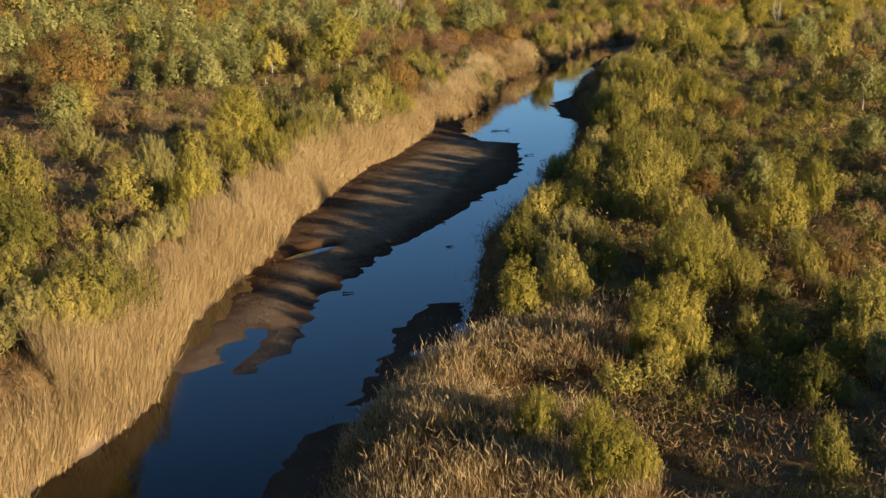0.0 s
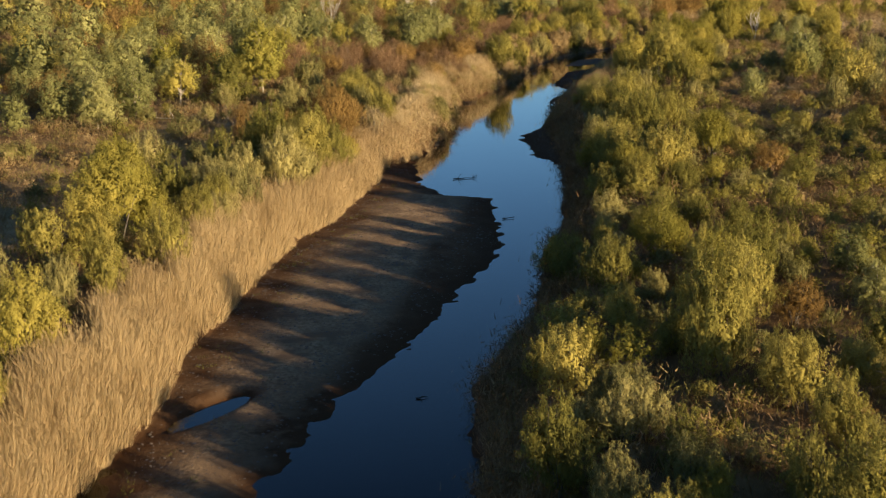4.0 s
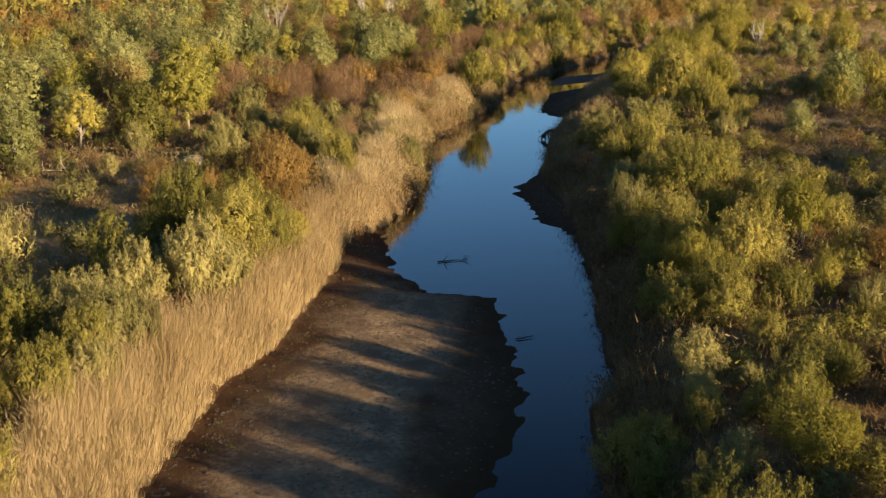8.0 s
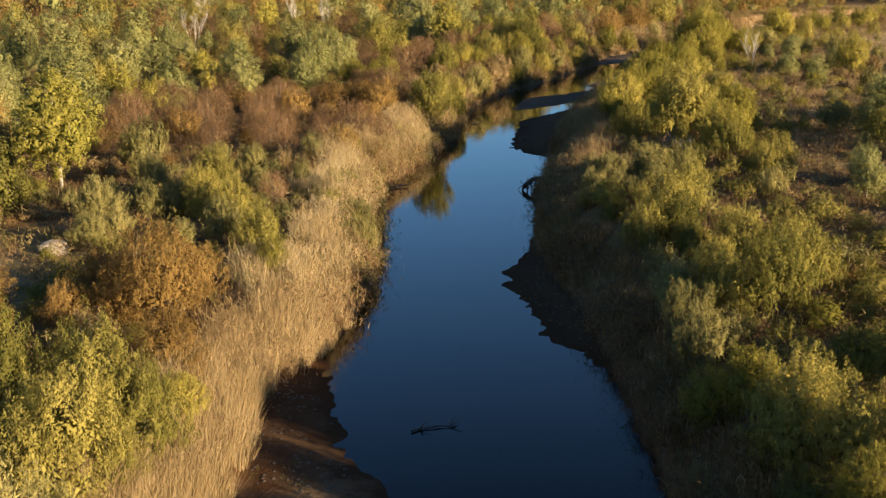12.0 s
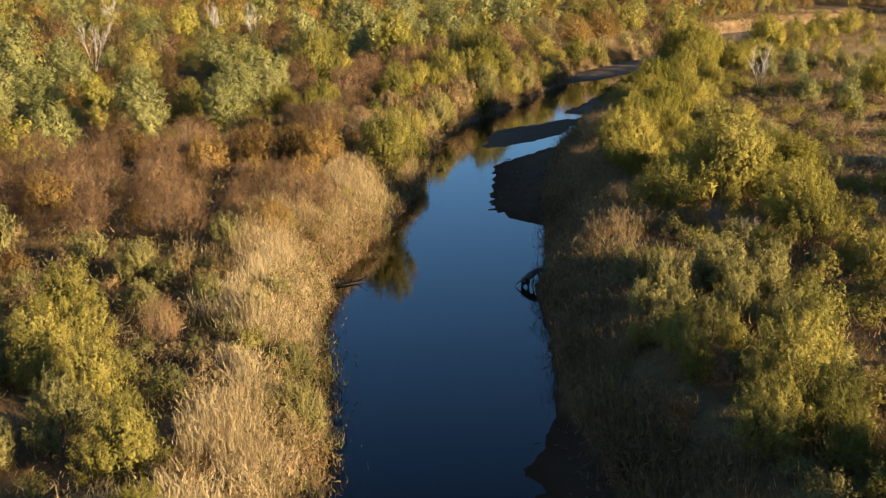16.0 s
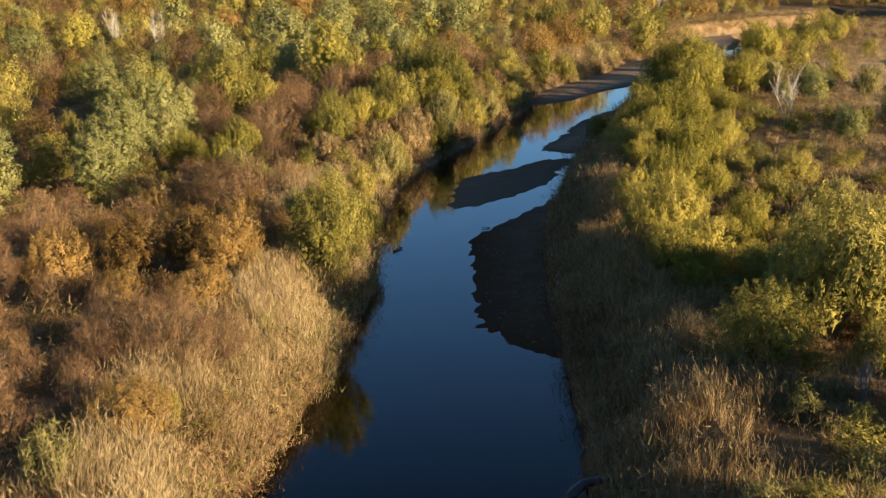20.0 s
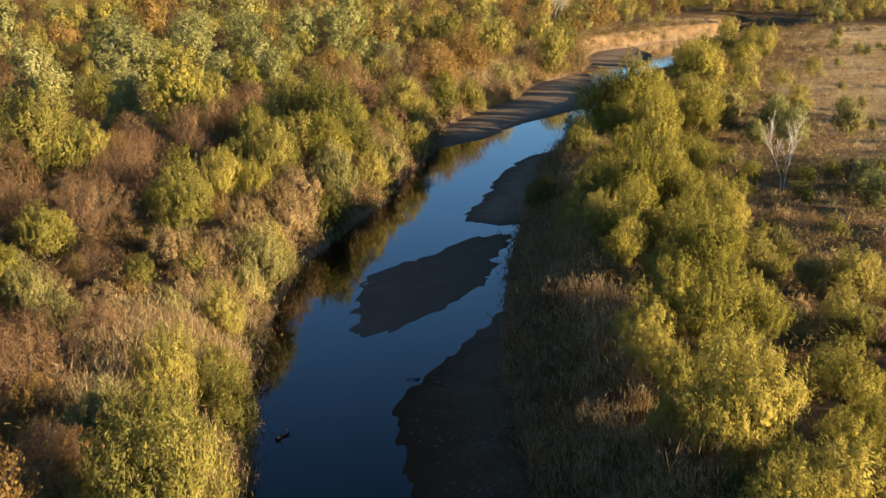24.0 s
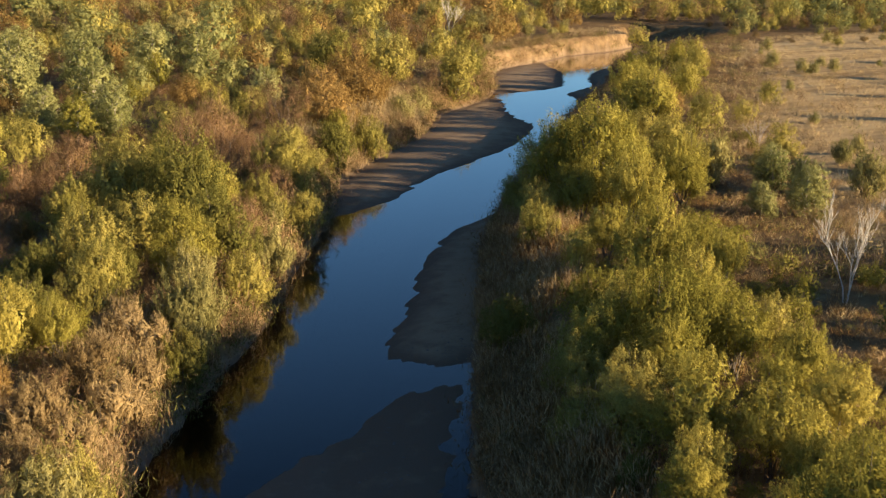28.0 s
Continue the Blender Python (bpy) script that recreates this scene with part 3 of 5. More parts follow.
# plants that stand where they can be told apart: x, y, width of the crown
WILLOWS_A = [(17.2, 50.5, 2.3), (17.8, 56.8, 1.7), (-20.3, 59.5, 2.4), (16.7, 60.5, 1.8), (22.3, 61.7, 2.2), (-19.6, 62.2, 3.4), (-24.9, 65.7, 2.6), (7.2, 66.7, 2.7), (-18.8, 67, 2.7), (17.5, 67.6, 2.4), (14.2, 68.2, 3.4), (8.8, 70.6, 1.9), (22.9, 70.9, 2.1), (16.9, 71, 2.8), (-28, 75.8, 3.4), (5.5, 75.8, 2.7), (10.5, 76.2, 1.9), (17.4, 76.7, 2.2), (17, 81.4, 2.9), (20.8, 83, 2.1), (-19.7, 83.7, 1.7), (14.7, 86, 4.2), (6.7, 88.4, 1.9), (16, 88.7, 1.9), (13.5, 89.5, 2.1), (11.5, 91.5, 2), (17, 91.6, 3.4), (-34.8, 94.3, 4.2), (17, 94.5, 1.9), (12.7, 100.9, 2.4)]
WILLOWS_B = [(21, 101, 3.4), (18.9, 101.9, 2.7), (-17.9, 102, 2.3), (12.7, 106.5, 2.5), (26.1, 108.5, 1.8), (-15.6, 109, 2.6), (11.4, 109.6, 2.2), (-19.6, 110.9, 2.4), (18.2, 112.9, 3.1), (11.3, 113.1, 3.1), (24.3, 113.8, 2.3), (13, 114, 1.7), (17.3, 114.4, 1.7), (14.9, 114.6, 1.7), (11.5, 115, 2), (-15, 117, 2.3), (22.4, 117.1, 2.1), (30, 120.6, 2.2), (-14.2, 122.6, 2.1), (21, 122.8, 2.1), (-18.1, 126.4, 3), (20.3, 127.3, 3.6), (23.8, 127.8, 2.5), (34.1, 128.4, 2.8), (18.2, 129.2, 2.9), (19.4, 130.4, 2.2), (18, 132.5, 2.7), (18.7, 136.2, 2.6), (24.5, 136.2, 3.9), (21.9, 139.1, 3.3)]
WILLOWS_C = [(26.7, 140.3, 2.2), (-8.6, 141.3, 4), (20.7, 141.7, 3.8), (-9.8, 143.7, 2.6), (-6.9, 143.8, 2.3), (23.9, 145.4, 2), (34.7, 145.8, 2.2), (-13.9, 147.1, 2.5), (26.2, 147.1, 2.9), (-5.9, 147.2, 2.9), (-8, 148, 3.6), (-11.9, 148.7, 3.6), (32.4, 149.4, 3.1), (27.8, 158.8, 3.9), (25.6, 159.8, 2.9), (31.8, 163.1, 3.6), (25.9, 163.7, 2.7), (27.3, 166.8, 2.1), (32.8, 167.9, 3.2), (30.2, 169.7, 3.3), (28.2, 173.4, 2.1), (25.8, 175.7, 2.8), (28.4, 175.7, 3), (-0.5, 179.1, 3.1), (28.8, 180.2, 3.9), (31.1, 182.7, 4.3), (26.4, 184.5, 2.2), (29.8, 187.2, 1.7), (-2, 187.4, 3), (26.7, 188, 2.1)]
WILLOWS_D = [(-4.9, 190.8, 3.2), (25.8, 191.1, 1.4), (-3.6, 196.3, 3.8), (44.6, 198.4, 2.4), (46.4, 198.6, 2.8), (38.8, 199.6, 1.4), (45, 206.5, 3.5), (38.8, 218.4, 4.3), (44.8, 221.5, 7.3), (43.5, 224.9, 3), (45.3, 226.3, 2.4), (50.5, 226.7, 3.3), (45.6, 229.4, 3), (53.9, 230.9, 3.9), (51, 231.8, 3.9), (50.2, 235.3, 2.1), (46.1, 236.9, 2.2), (42, 237.3, 2.1), (20.4, 242.4, 5.2), (53.5, 246.5, 2.5), (61.2, 248.6, 2.1), (22.1, 249, 3.4), (58.9, 250.3, 2.6), (24.6, 250.6, 1.9), (59.4, 252.1, 2.7), (22.9, 252.6, 2.2), (26.1, 255.4, 2.7), (23.6, 256.2, 3.3), (26.8, 257.6, 3), (64.8, 257.7, 3.4)]
WILLOWS_E = [(28.4, 259.6, 1.7), (26.7, 260.8, 3.3), (62, 262.6, 2.2), (28.3, 263.1, 1.8), (28.8, 269, 2.9), (55, 271.5, 1.4), (58, 276.2, 3.5), (56.2, 277.5, 2.3), (59.6, 277.9, 3.1), (79.4, 277.9, 2.3), (58.9, 280.9, 3), (35, 282, 3.4), (20.3, 285.2, 3.2), (30.3, 288.9, 3.9), (62.1, 292.8, 3.1), (29.6, 294.2, 2.8), (31.7, 294.4, 2.8), (43.7, 297.1, 2.5), (36.7, 302.8, 3.4), (40.5, 303.6, 3.5), (42.2, 306.9, 3.4), (73.4, 307, 3.4), (51.1, 308.2, 3.3), (38.6, 310.7, 2.6), (42.3, 311.7, 4.7), (76.3, 311.8, 3.1), (51.5, 312.9, 4.3), (22, 314, 6.6), (77.7, 314.9, 2.7), (46.4, 315.5, 4.5)]
WILLOWS_F = [(26.1, 318.5, 4.2), (50.3, 318.9, 6.1), (80.8, 321.5, 3.4), (43.4, 322.6, 4.1), (47.3, 323.1, 5.9), (58.6, 324.1, 3.1), (61.7, 324.9, 3.2), (54.9, 328.4, 4.6), (64.9, 332.3, 3.5), (52.8, 334.2, 3.8), (64.3, 335.3, 4.8), (31.2, 349.1, 4.1), (76.7, 351, 4.1), (83.3, 356.9, 4.5), (72.9, 368.9, 4), (114.7, 393.3, 6), (152.8, 394.6, 4.7), (104.6, 396.1, 6.8), (120.2, 400.7, 5.9), (101.6, 410.3, 6.3), (126.1, 420, 5.9), (208.4, 463.6, 5.4), (78.3, 482.5, 9.1)]
WILLOWS = WILLOWS_A + WILLOWS_B + WILLOWS_C + WILLOWS_D + WILLOWS_E + WILLOWS_F
YELLOW_WILLOWS_A = [(6.3, 41.7, 2.6), (7.7, 42.1, 1.6), (6, 45.6, 1.9), (4.2, 47.2, 2.2), (11.1, 55.2, 1.7), (12.8, 56.4, 2), (10.3, 56.9, 2.3), (12.4, 60.6, 2.8), (14, 65.3, 3.2), (10.6, 72, 1.5), (23.3, 78.8, 3.5), (27.5, 83.4, 2.9), (-19.7, 90.6, 3.1), (-20, 92.6, 2.3), (16.9, 108.3, 3.3), (18.7, 109.2, 2.2), (-21.1, 112.1, 3), (19.5, 114.3, 1.7), (-20.2, 115.5, 5), (-17.9, 116.8, 2.6), (-21.2, 123, 3.6), (27.5, 131.1, 2.1), (21, 132.3, 2.5), (20.6, 134.7, 2.6), (30.6, 142.1, 3.9), (21.9, 143.7, 2.8), (20.9, 146.4, 3.2), (20.1, 148.4, 2.4), (-4.2, 150.4, 2.2), (31, 171.2, 1.6)]
YELLOW_WILLOWS_B = [(-0.1, 173.4, 2.2), (37.4, 199.9, 1.4), (46, 209.6, 5.4), (47.9, 212.9, 2.4), (49.6, 217.5, 3.3), (48, 219.6, 3.4), (9.4, 219.9, 1.4), (51.7, 222, 4.6), (73.8, 223.4, 5.5), (47.9, 224.9, 5.4), (41.1, 230.2, 2.6), (45.9, 231.6, 2.3), (41.1, 233.6, 3.3), (44.1, 234.5, 3.8), (44.2, 237.3, 2.6), (48.3, 238.8, 2.6), (50.3, 239.8, 2.2), (45, 240.6, 4.8), (52.2, 243.4, 2.8), (43.1, 244.1, 1.7), (47.6, 246.5, 3.4), (45.6, 247.2, 2.4), (46.9, 251.2, 2.5), (53.7, 252.1, 3.6), (51.1, 252.9, 3.6), (47.4, 253, 3), (54.3, 256.1, 3.3), (51.7, 257.1, 3.5), (57.9, 258.2, 2), (56.4, 260.9, 4.8)]
YELLOW_WILLOWS_C = [(56.2, 264.1, 2.8), (61.2, 265.1, 2.9), (60.1, 266.7, 2.6), (54.9, 268, 2.6), (56.6, 269.3, 2.6), (60.4, 269.6, 3.7), (64.8, 270.3, 3.2), (59, 272.4, 3.8), (63.9, 273, 3), (92.9, 275.1, 5.5), (17.3, 275.2, 2.9), (67.9, 275.5, 3.1), (14.1, 278, 3), (62, 278, 3.7), (66.6, 278.9, 3.9), (63.4, 280.5, 4.7), (60.8, 282.3, 4), (64.4, 283.7, 4.1), (68.5, 283.7, 4), (70.2, 286.9, 3.6), (21.1, 287.1, 2.4), (64.7, 288.2, 3.5), (76.3, 290.6, 3.2), (72.8, 293.6, 4.6), (77.6, 294.4, 3.7), (37.4, 297.4, 3), (35.2, 297.5, 3.4), (74, 299.3, 3.4), (82.1, 307.5, 4.8), (47.5, 309.5, 4)]
YELLOW_WILLOWS_D = [(89.5, 310.3, 4.1), (79.9, 311, 4), (83.9, 313.7, 6.8), (93.7, 316.7, 4.6), (88.4, 317, 5), (82.4, 318.3, 5.4), (43, 318.4, 3.4), (89.9, 321.9, 5.6), (53.2, 323.7, 4.7), (89.2, 326.1, 3.7), (111.7, 342.8, 6.3), (115, 347.3, 6), (78.3, 354.9, 3.7), (118.7, 356.6, 5), (68.2, 367, 4.5)]
YELLOW_WILLOWS = YELLOW_WILLOWS_A + YELLOW_WILLOWS_B + YELLOW_WILLOWS_C + YELLOW_WILLOWS_D
TAMARISKS_A = [(-22.2, 59.7, 2.4), (-20.9, 64.1, 2.6), (-19.2, 64.5, 1.6), (7.1, 72.9, 2.2), (-20.3, 73.3, 2.2), (10.1, 73.6, 2.2), (8.9, 78.8, 2.7), (6.8, 79.6, 1.7), (-20.3, 80.1, 1.7), (8.5, 81.5, 2), (-19.5, 82, 1.7), (10.1, 83.6, 1.5), (14.6, 98.2, 1.7), (-20.1, 100.1, 1.9), (-25.4, 101.5, 3), (14.6, 109, 1.8), (-34.5, 110.3, 3.2), (15.2, 116.5, 1.7), (17.7, 117.4, 1.4), (16.3, 119.3, 2.5), (-13.1, 120.5, 2.1), (-13.4, 124.5, 2.6), (-12.4, 126.8, 2.3), (-14.9, 127, 3), (29, 127.8, 2), (-14.3, 128.8, 2.4), (-17.6, 132.2, 2), (-13.2, 133.3, 2.6), (-9.8, 134.6, 3.3), (-8.2, 137.3, 2.5)]
TAMARISKS_B = [(-10.6, 137.6, 2.8), (-23.1, 143.4, 3.2), (22, 154.7, 3), (34.1, 154.9, 2.4), (22.7, 158.9, 2.8), (23.7, 163.3, 2.8), (-7, 175.5, 1.5), (-6, 181.5, 2.2), (-12.3, 182.3, 2.6), (-3.4, 182.4, 2.8), (-10.4, 184.8, 2.2), (7, 187, 2.2), (-12, 188.8, 3.3), (33.9, 189.4, 2.1), (42, 190.3, 2.1), (29.9, 190.4, 2), (-9.1, 191.1, 2.2), (32.2, 191.4, 2.5), (7.2, 192.3, 2), (-6.8, 192.7, 2.9), (29, 193.1, 2.4), (27.4, 193.5, 2.2), (33.5, 196.1, 3), (36.4, 196.4, 2.7), (30.3, 197.2, 2.6), (33.9, 198.5, 3.3), (5.9, 199, 1.9), (30.2, 200.1, 1.9), (3.1, 200.8, 2), (-0.9, 201.8, 2)]
TAMARISKS_C = [(-9.6, 202, 2.9), (-0.9, 208.6, 2.5), (47.8, 228.7, 1.9), (53.1, 232.9, 2.1), (53.8, 237, 2.2), (61, 242, 2.4), (59.7, 243.5, 2), (62.9, 247.9, 2.6), (19.9, 251.4, 2.8), (62.1, 252.9, 1.6), (63.4, 259.4, 2.1), (19.7, 268.4, 2.5), (26.1, 268.9, 1.9), (68.1, 268.9, 1.6), (18.4, 272.1, 3.2), (32.8, 276.4, 2.6), (34, 279.6, 3.9), (45.4, 299.5, 4.4), (46.2, 302.4, 3), (47.1, 306.3, 3.1), (55, 314.6, 3.2), (117, 319.2, 2.2), (58.1, 321.9, 2.4)]
TAMARISKS = TAMARISKS_A + TAMARISKS_B + TAMARISKS_C
COTTONWOODS_A = [(32.9, 87.5, 2.6), (26.3, 94.5, 2.5), (27.6, 101.7, 2.5), (38.8, 106.2, 3.6), (52.4, 145, 5.6), (-34, 172.3, 5.2), (-30.8, 178.9, 5.5), (49.2, 188, 3.4), (51.7, 193.2, 3.2), (-23, 207.3, 4.5), (65.4, 213.7, 6.3), (67.4, 218.5, 5.9), (-28.5, 230.9, 6.8), (-28.2, 235.8, 6), (-30.5, 240.9, 7), (82.6, 264.5, 3.7), (-1.6, 265.8, 4.8), (6.4, 269, 4.9), (81.8, 274.2, 3.1), (-3.1, 275.4, 5.7), (84, 276.5, 2.6), (-19.6, 276.9, 6.2), (8.1, 277, 6.5), (85.3, 279.8, 2.8), (10.1, 282.6, 5.1), (-15.2, 286.1, 5.9), (13.2, 286.9, 4.3), (97.5, 288.6, 3), (11.7, 290.6, 5.9), (14.6, 300.6, 5)]
COTTONWOODS_B = [(-12, 301.3, 4.9), (96.8, 304.1, 3.6), (93.3, 305.3, 2.7), (100.4, 311.4, 3.4), (103.7, 311.4, 2.5), (102.6, 314, 3.2), (7.1, 315.3, 5.8), (-14.8, 318.1, 7.1), (32.5, 337.3, 5.4), (23.8, 349.1, 7.3), (56.1, 364, 4.8), (49.4, 368.7, 5.5), (35.1, 369.1, 5.4), (57.5, 370.9, 4.9), (38.7, 372.1, 8.6), (49.9, 372.5, 4.3), (56.9, 377.4, 6.8), (41.1, 379, 5.8), (80.5, 383.8, 4.4), (37.6, 383.9, 8.2), (50.1, 393.5, 6.5), (51.9, 401.5, 7.5), (61.3, 405.6, 7.1), (79.1, 408.5, 6.7), (73, 411.4, 7.1), (54.5, 414.2, 7.2), (64.5, 415, 7.1), (76.1, 421.9, 6.9)]
COTTONWOODS = COTTONWOODS_A + COTTONWOODS_B
GOLDEN_COTTONWOODS_A = [(-27.5, 192.3, 4.1), (-17.5, 204.3, 5.8), (-18.3, 208.3, 6), (-32.8, 215.6, 4.6), (-17.6, 256.2, 3.6), (-6.4, 268, 3.2), (-8.5, 286, 3.7), (13.6, 307.2, 4.4), (37.4, 332.1, 5.8), (52.2, 363.6, 3.4), (72.3, 405.9, 3.3)]
GOLDEN_COTTONWOODS = GOLDEN_COTTONWOODS_A
RUSSET_SHRUBS_A = [(34.6, 136.8, 3.1), (-5.4, 155.4, 2.8), (-15.2, 161.4, 2.3), (-6.4, 163.5, 4.2), (-11.3, 163.8, 2.1), (-9, 164.5, 3.2), (-15.8, 166.1, 2.8), (-9.8, 166.8, 3.1), (-4.6, 168.2, 3), (8, 217.7, 3.3), (12.3, 234.5, 3.3), (8, 235.8, 2.7), (14.5, 240.8, 4.3), (4.3, 242.7, 3.9), (8.8, 243.2, 4), (12.1, 243.3, 4.5), (15.3, 243.7, 4.1), (18.7, 248.4, 2.6), (17.6, 253.5, 3.1), (78.3, 359.1, 6.5), (81.8, 369.6, 6.2), (89, 371.8, 6.4), (92.6, 378.2, 6), (97.9, 394.8, 6.9), (155.3, 453.8, 7.2)]
RUSSET_SHRUBS = RUSSET_SHRUBS_A
BARE_SHRUBS_A = [(-7.5, 154.4, 1.9), (0.7, 219.1, 4.9), (5.9, 221.4, 2.8), (-12.7, 222.7, 3.2), (9.5, 225.4, 4.7), (6.7, 226.5, 3.3), (12.6, 227, 3.2), (7.2, 229.3, 3.8), (-14.1, 230.5, 4.9), (-0.8, 230.6, 4.5), (-5.1, 231.1, 5.5), (-10, 237.1, 5.7), (0.2, 241, 4.2), (-4.5, 244.4, 3.5), (17.5, 246.7, 3.6), (4.4, 249.9, 2.9), (2.5, 254.5, 4.4), (17.5, 259.2, 5.4), (4.7, 262.8, 2.9), (14.5, 263, 4.3), (21.2, 264.9, 3.6), (18.5, 286.4, 2.3), (23.7, 290.6, 5.1), (27.7, 305.6, 4.3), (29.7, 310.8, 5.3), (36.4, 315.4, 3.6), (31.4, 316.9, 4.1), (55, 318.5, 3.5), (36.6, 323, 5.2), (43.6, 333.9, 3.8)]
BARE_SHRUBS_B = [(42, 338.5, 4.2), (46.9, 339.4, 5.8), (60.8, 340.5, 4.7), (65.3, 342.5, 4.3), (59.4, 344.7, 5.9), (62.4, 349.1, 5.8), (72.9, 357.8, 6.2)]
BARE_SHRUBS = BARE_SHRUBS_A + BARE_SHRUBS_B
DRY_SHRUBS_A = [(10.5, 44.6, 0.9), (17.8, 46.2, 1.4), (-0.5, 46.8, 1), (20.3, 73, 1.8), (13.3, 80.9, 1.4), (-26.9, 83, 2.5), (-24.4, 86.2, 2.6), (-31.1, 109.2, 2.1), (4.4, 207.7, 1.9), (1.4, 209.1, 2.2), (6.1, 210, 1.7), (20.6, 260.5, 3), (23, 262.1, 2.3), (18.3, 262.4, 2.2), (22.6, 270.3, 2.6), (29.7, 275.8, 2.2), (29.7, 280.2, 2.3), (27.7, 280.3, 3.4), (31.7, 281.4, 3), (25.6, 283.5, 2.7), (33.9, 284.2, 2.8), (35.8, 287.7, 2.7), (34.8, 289, 2.8), (38.6, 291.1, 3.3), (38, 293.4, 2.8), (40.8, 295, 2.7), (41.4, 298.6, 3.4)]
DRY_SHRUBS = DRY_SHRUBS_A

# unseen trees out of view, added to throw long shadows across the field
FIELD_SHADE = [(160, 296), (168, 309), (176, 300), (181, 318), (188, 307), (193, 327), (200, 315), (206, 333), (214, 322), (219, 341), (172, 322), (226, 332), (163, 284), (185, 290), (208, 305), (232, 348)]
# unseen trees beside the start, added to shade the near right bank
SHADE_TREES = [(24, 30, 5), (28, 36, 5.5), (31, 27, 5), (34, 41, 6), (38, 33, 5), (27, 43, 4.5), (22, 22, 5), (37, 49, 5.5)]
for kind, rows in (("cottonwood", SHADE_TREES), ("cottonwood", [(x, y, 5.2) for x, y in FIELD_SHADE]), ("willow", WILLOWS), ("yellow", YELLOW_WILLOWS), ("tamarisk", TAMARISKS), ("cottonwood", COTTONWOODS), ("golden", GOLDEN_COTTONWOODS), ("bare", BARE_SHRUBS), ("russet", RUSSET_SHRUBS), ("dry", DRY_SHRUBS)):
    for x, y, width in rows:
        plant(kind, x, y, width * (1.22 if kind == "golden" else 1.02 if kind == "cottonwood" else 1.2), y < 420, y < 340)


def mixture(x, y):
    """What grows at a place, and how thickly: chance of a plant, then kinds with weights; None on bare or open ground."""
    dl, dr = (float(v) for v in banks(np.array(float(x)), np.array(float(y))))
    if 168 < y < 232 and 1.8 < dl < 7:
        return 0.45, (("tamarisk", 3), ("dry", 4))
    if dl < (1.2 if y > 262 else 3) and dr < 3:
        return None
    if abs((x - 81.2) * 0.67 + (y - 285.2) * 0.74) < 4.5 and -3 < (x - 81.2) * 0.74 - (y - 285.2) * 0.67 < 26:
        return None
    if dr > 0:
        if dr < (6.5 if y > 228 else 5.0) and y > 100:
            return None
        if 40 < y < 60 and dr < 17:
            return 0.3, (("tamarisk", 0.3), ("dry", 3))
        if 200 < y < 240 and dr < 9:
            return 0.4, (("tamarisk", 3), ("willow", 1), ("dry", 3))
        if (105 < y < 150 and 15 < dr < 36) or (165 < y < 200 and 13 < dr < 36) or (230 < y < 276 and 15 < dr < 46):
            return 0.1, (("dry", 4), ("tamarisk", 1))
        edge = 30 if y < 150 else 22 if y < 260 else 17
        if 238 < y < 264 and dr < 8:
            return 0.3, (("dry", 3), ("tamarisk", 1))
        if y > 350 and dr < 2.8:
            return None
        if dr > 10 and y + 0.8 * (x - 230) > 454:
            return 0.9, (("willow", 3), ("russet", 1), ("cottonwood", 2), ("bare", 1))
        if y > 416:
            return 0.12, (("tamarisk", 2), ("dry", 3))
        if dr < edge:
            return 0.8 if dr < 7 else 0.85 if y > 262 else 0.42, (("willow", 5), ("yellow", 2 if y < 230 else 5), ("tamarisk", 2 if y < 260 else 0.4), ("russet", 0.8), ("bare", 0.5), ("dry", 1.5))
        if y < 170:
            return 0.3, (("willow", 4), ("tamarisk", 3), ("yellow", 1), ("russet", 0.7), ("dry", 3))
        if y < 290:
            return 0.28 if dr < 60 else 0.5, (("willow", 3), ("tamarisk", 3), ("cottonwood", 1), ("dry", 3))
        return 0.05 if dr < 140 else 0.6, (("tamarisk", 3), ("willow", 1))
    if y > 415:
        return (0.95, (("willow", 4), ("russet", 2.5), ("bare", 2), ("cottonwood", 1), ("tamarisk", 2))) if dl > (14 if x > 160 else 7) else None
    if y < 100:
        return 0.4 if dl > 6 else 0.0, (("willow", 3), ("tamarisk", 3), ("yellow", 0.5), ("dry", 4))
    if y < 192:
        if dl < 7:
            return None
        if dl < 12:
            return 0.3, (("willow", 3), ("tamarisk", 4), ("dry", 2))
        if dl < 35:
            return 0.05, (("tamarisk", 3), ("willow", 1), ("dry", 3))
        return 0.42, (("cottonwood", 2), ("golden", 0.5), ("russet", 3), ("willow", 2), ("tamarisk", 2), ("bare", 1), ("dry", 2))
    if y < 215:
        return (0.5, (("tamarisk", 3), ("bare", 1), ("dry", 3))) if dl < 26 else (0.85, (("cottonwood", 3), ("russet", 2), ("bare", 1), ("willow", 1)))
    if y < 262:
        return (0.9, (("bare", 5), ("russet", 3.5), ("dry", 1))) if 5 < dl < 36 else (0.85, (("cottonwood", 3), ("golden", 0.3), ("russet", 1), ("willow", 1), ("bare", 1))) if dl > 36 else None
    if dl < 6:
        return 0.9, (("willow", 1.5), ("tamarisk", 1.5), ("bare", 0.6), ("dry", 6))
    if dl < 34:
        return 0.9, (("willow", 2.2), ("bare", 3.2), ("russet", 2.5), ("tamarisk", 1), ("yellow", 0.2), ("dry", 5))
    return 0.9, (("cottonwood", 1.6), ("willow", 2.5), ("tamarisk", 1.2), ("russet", 1.8), ("bare", 2.2), ("golden", 0.4), ("dry", 1.2))


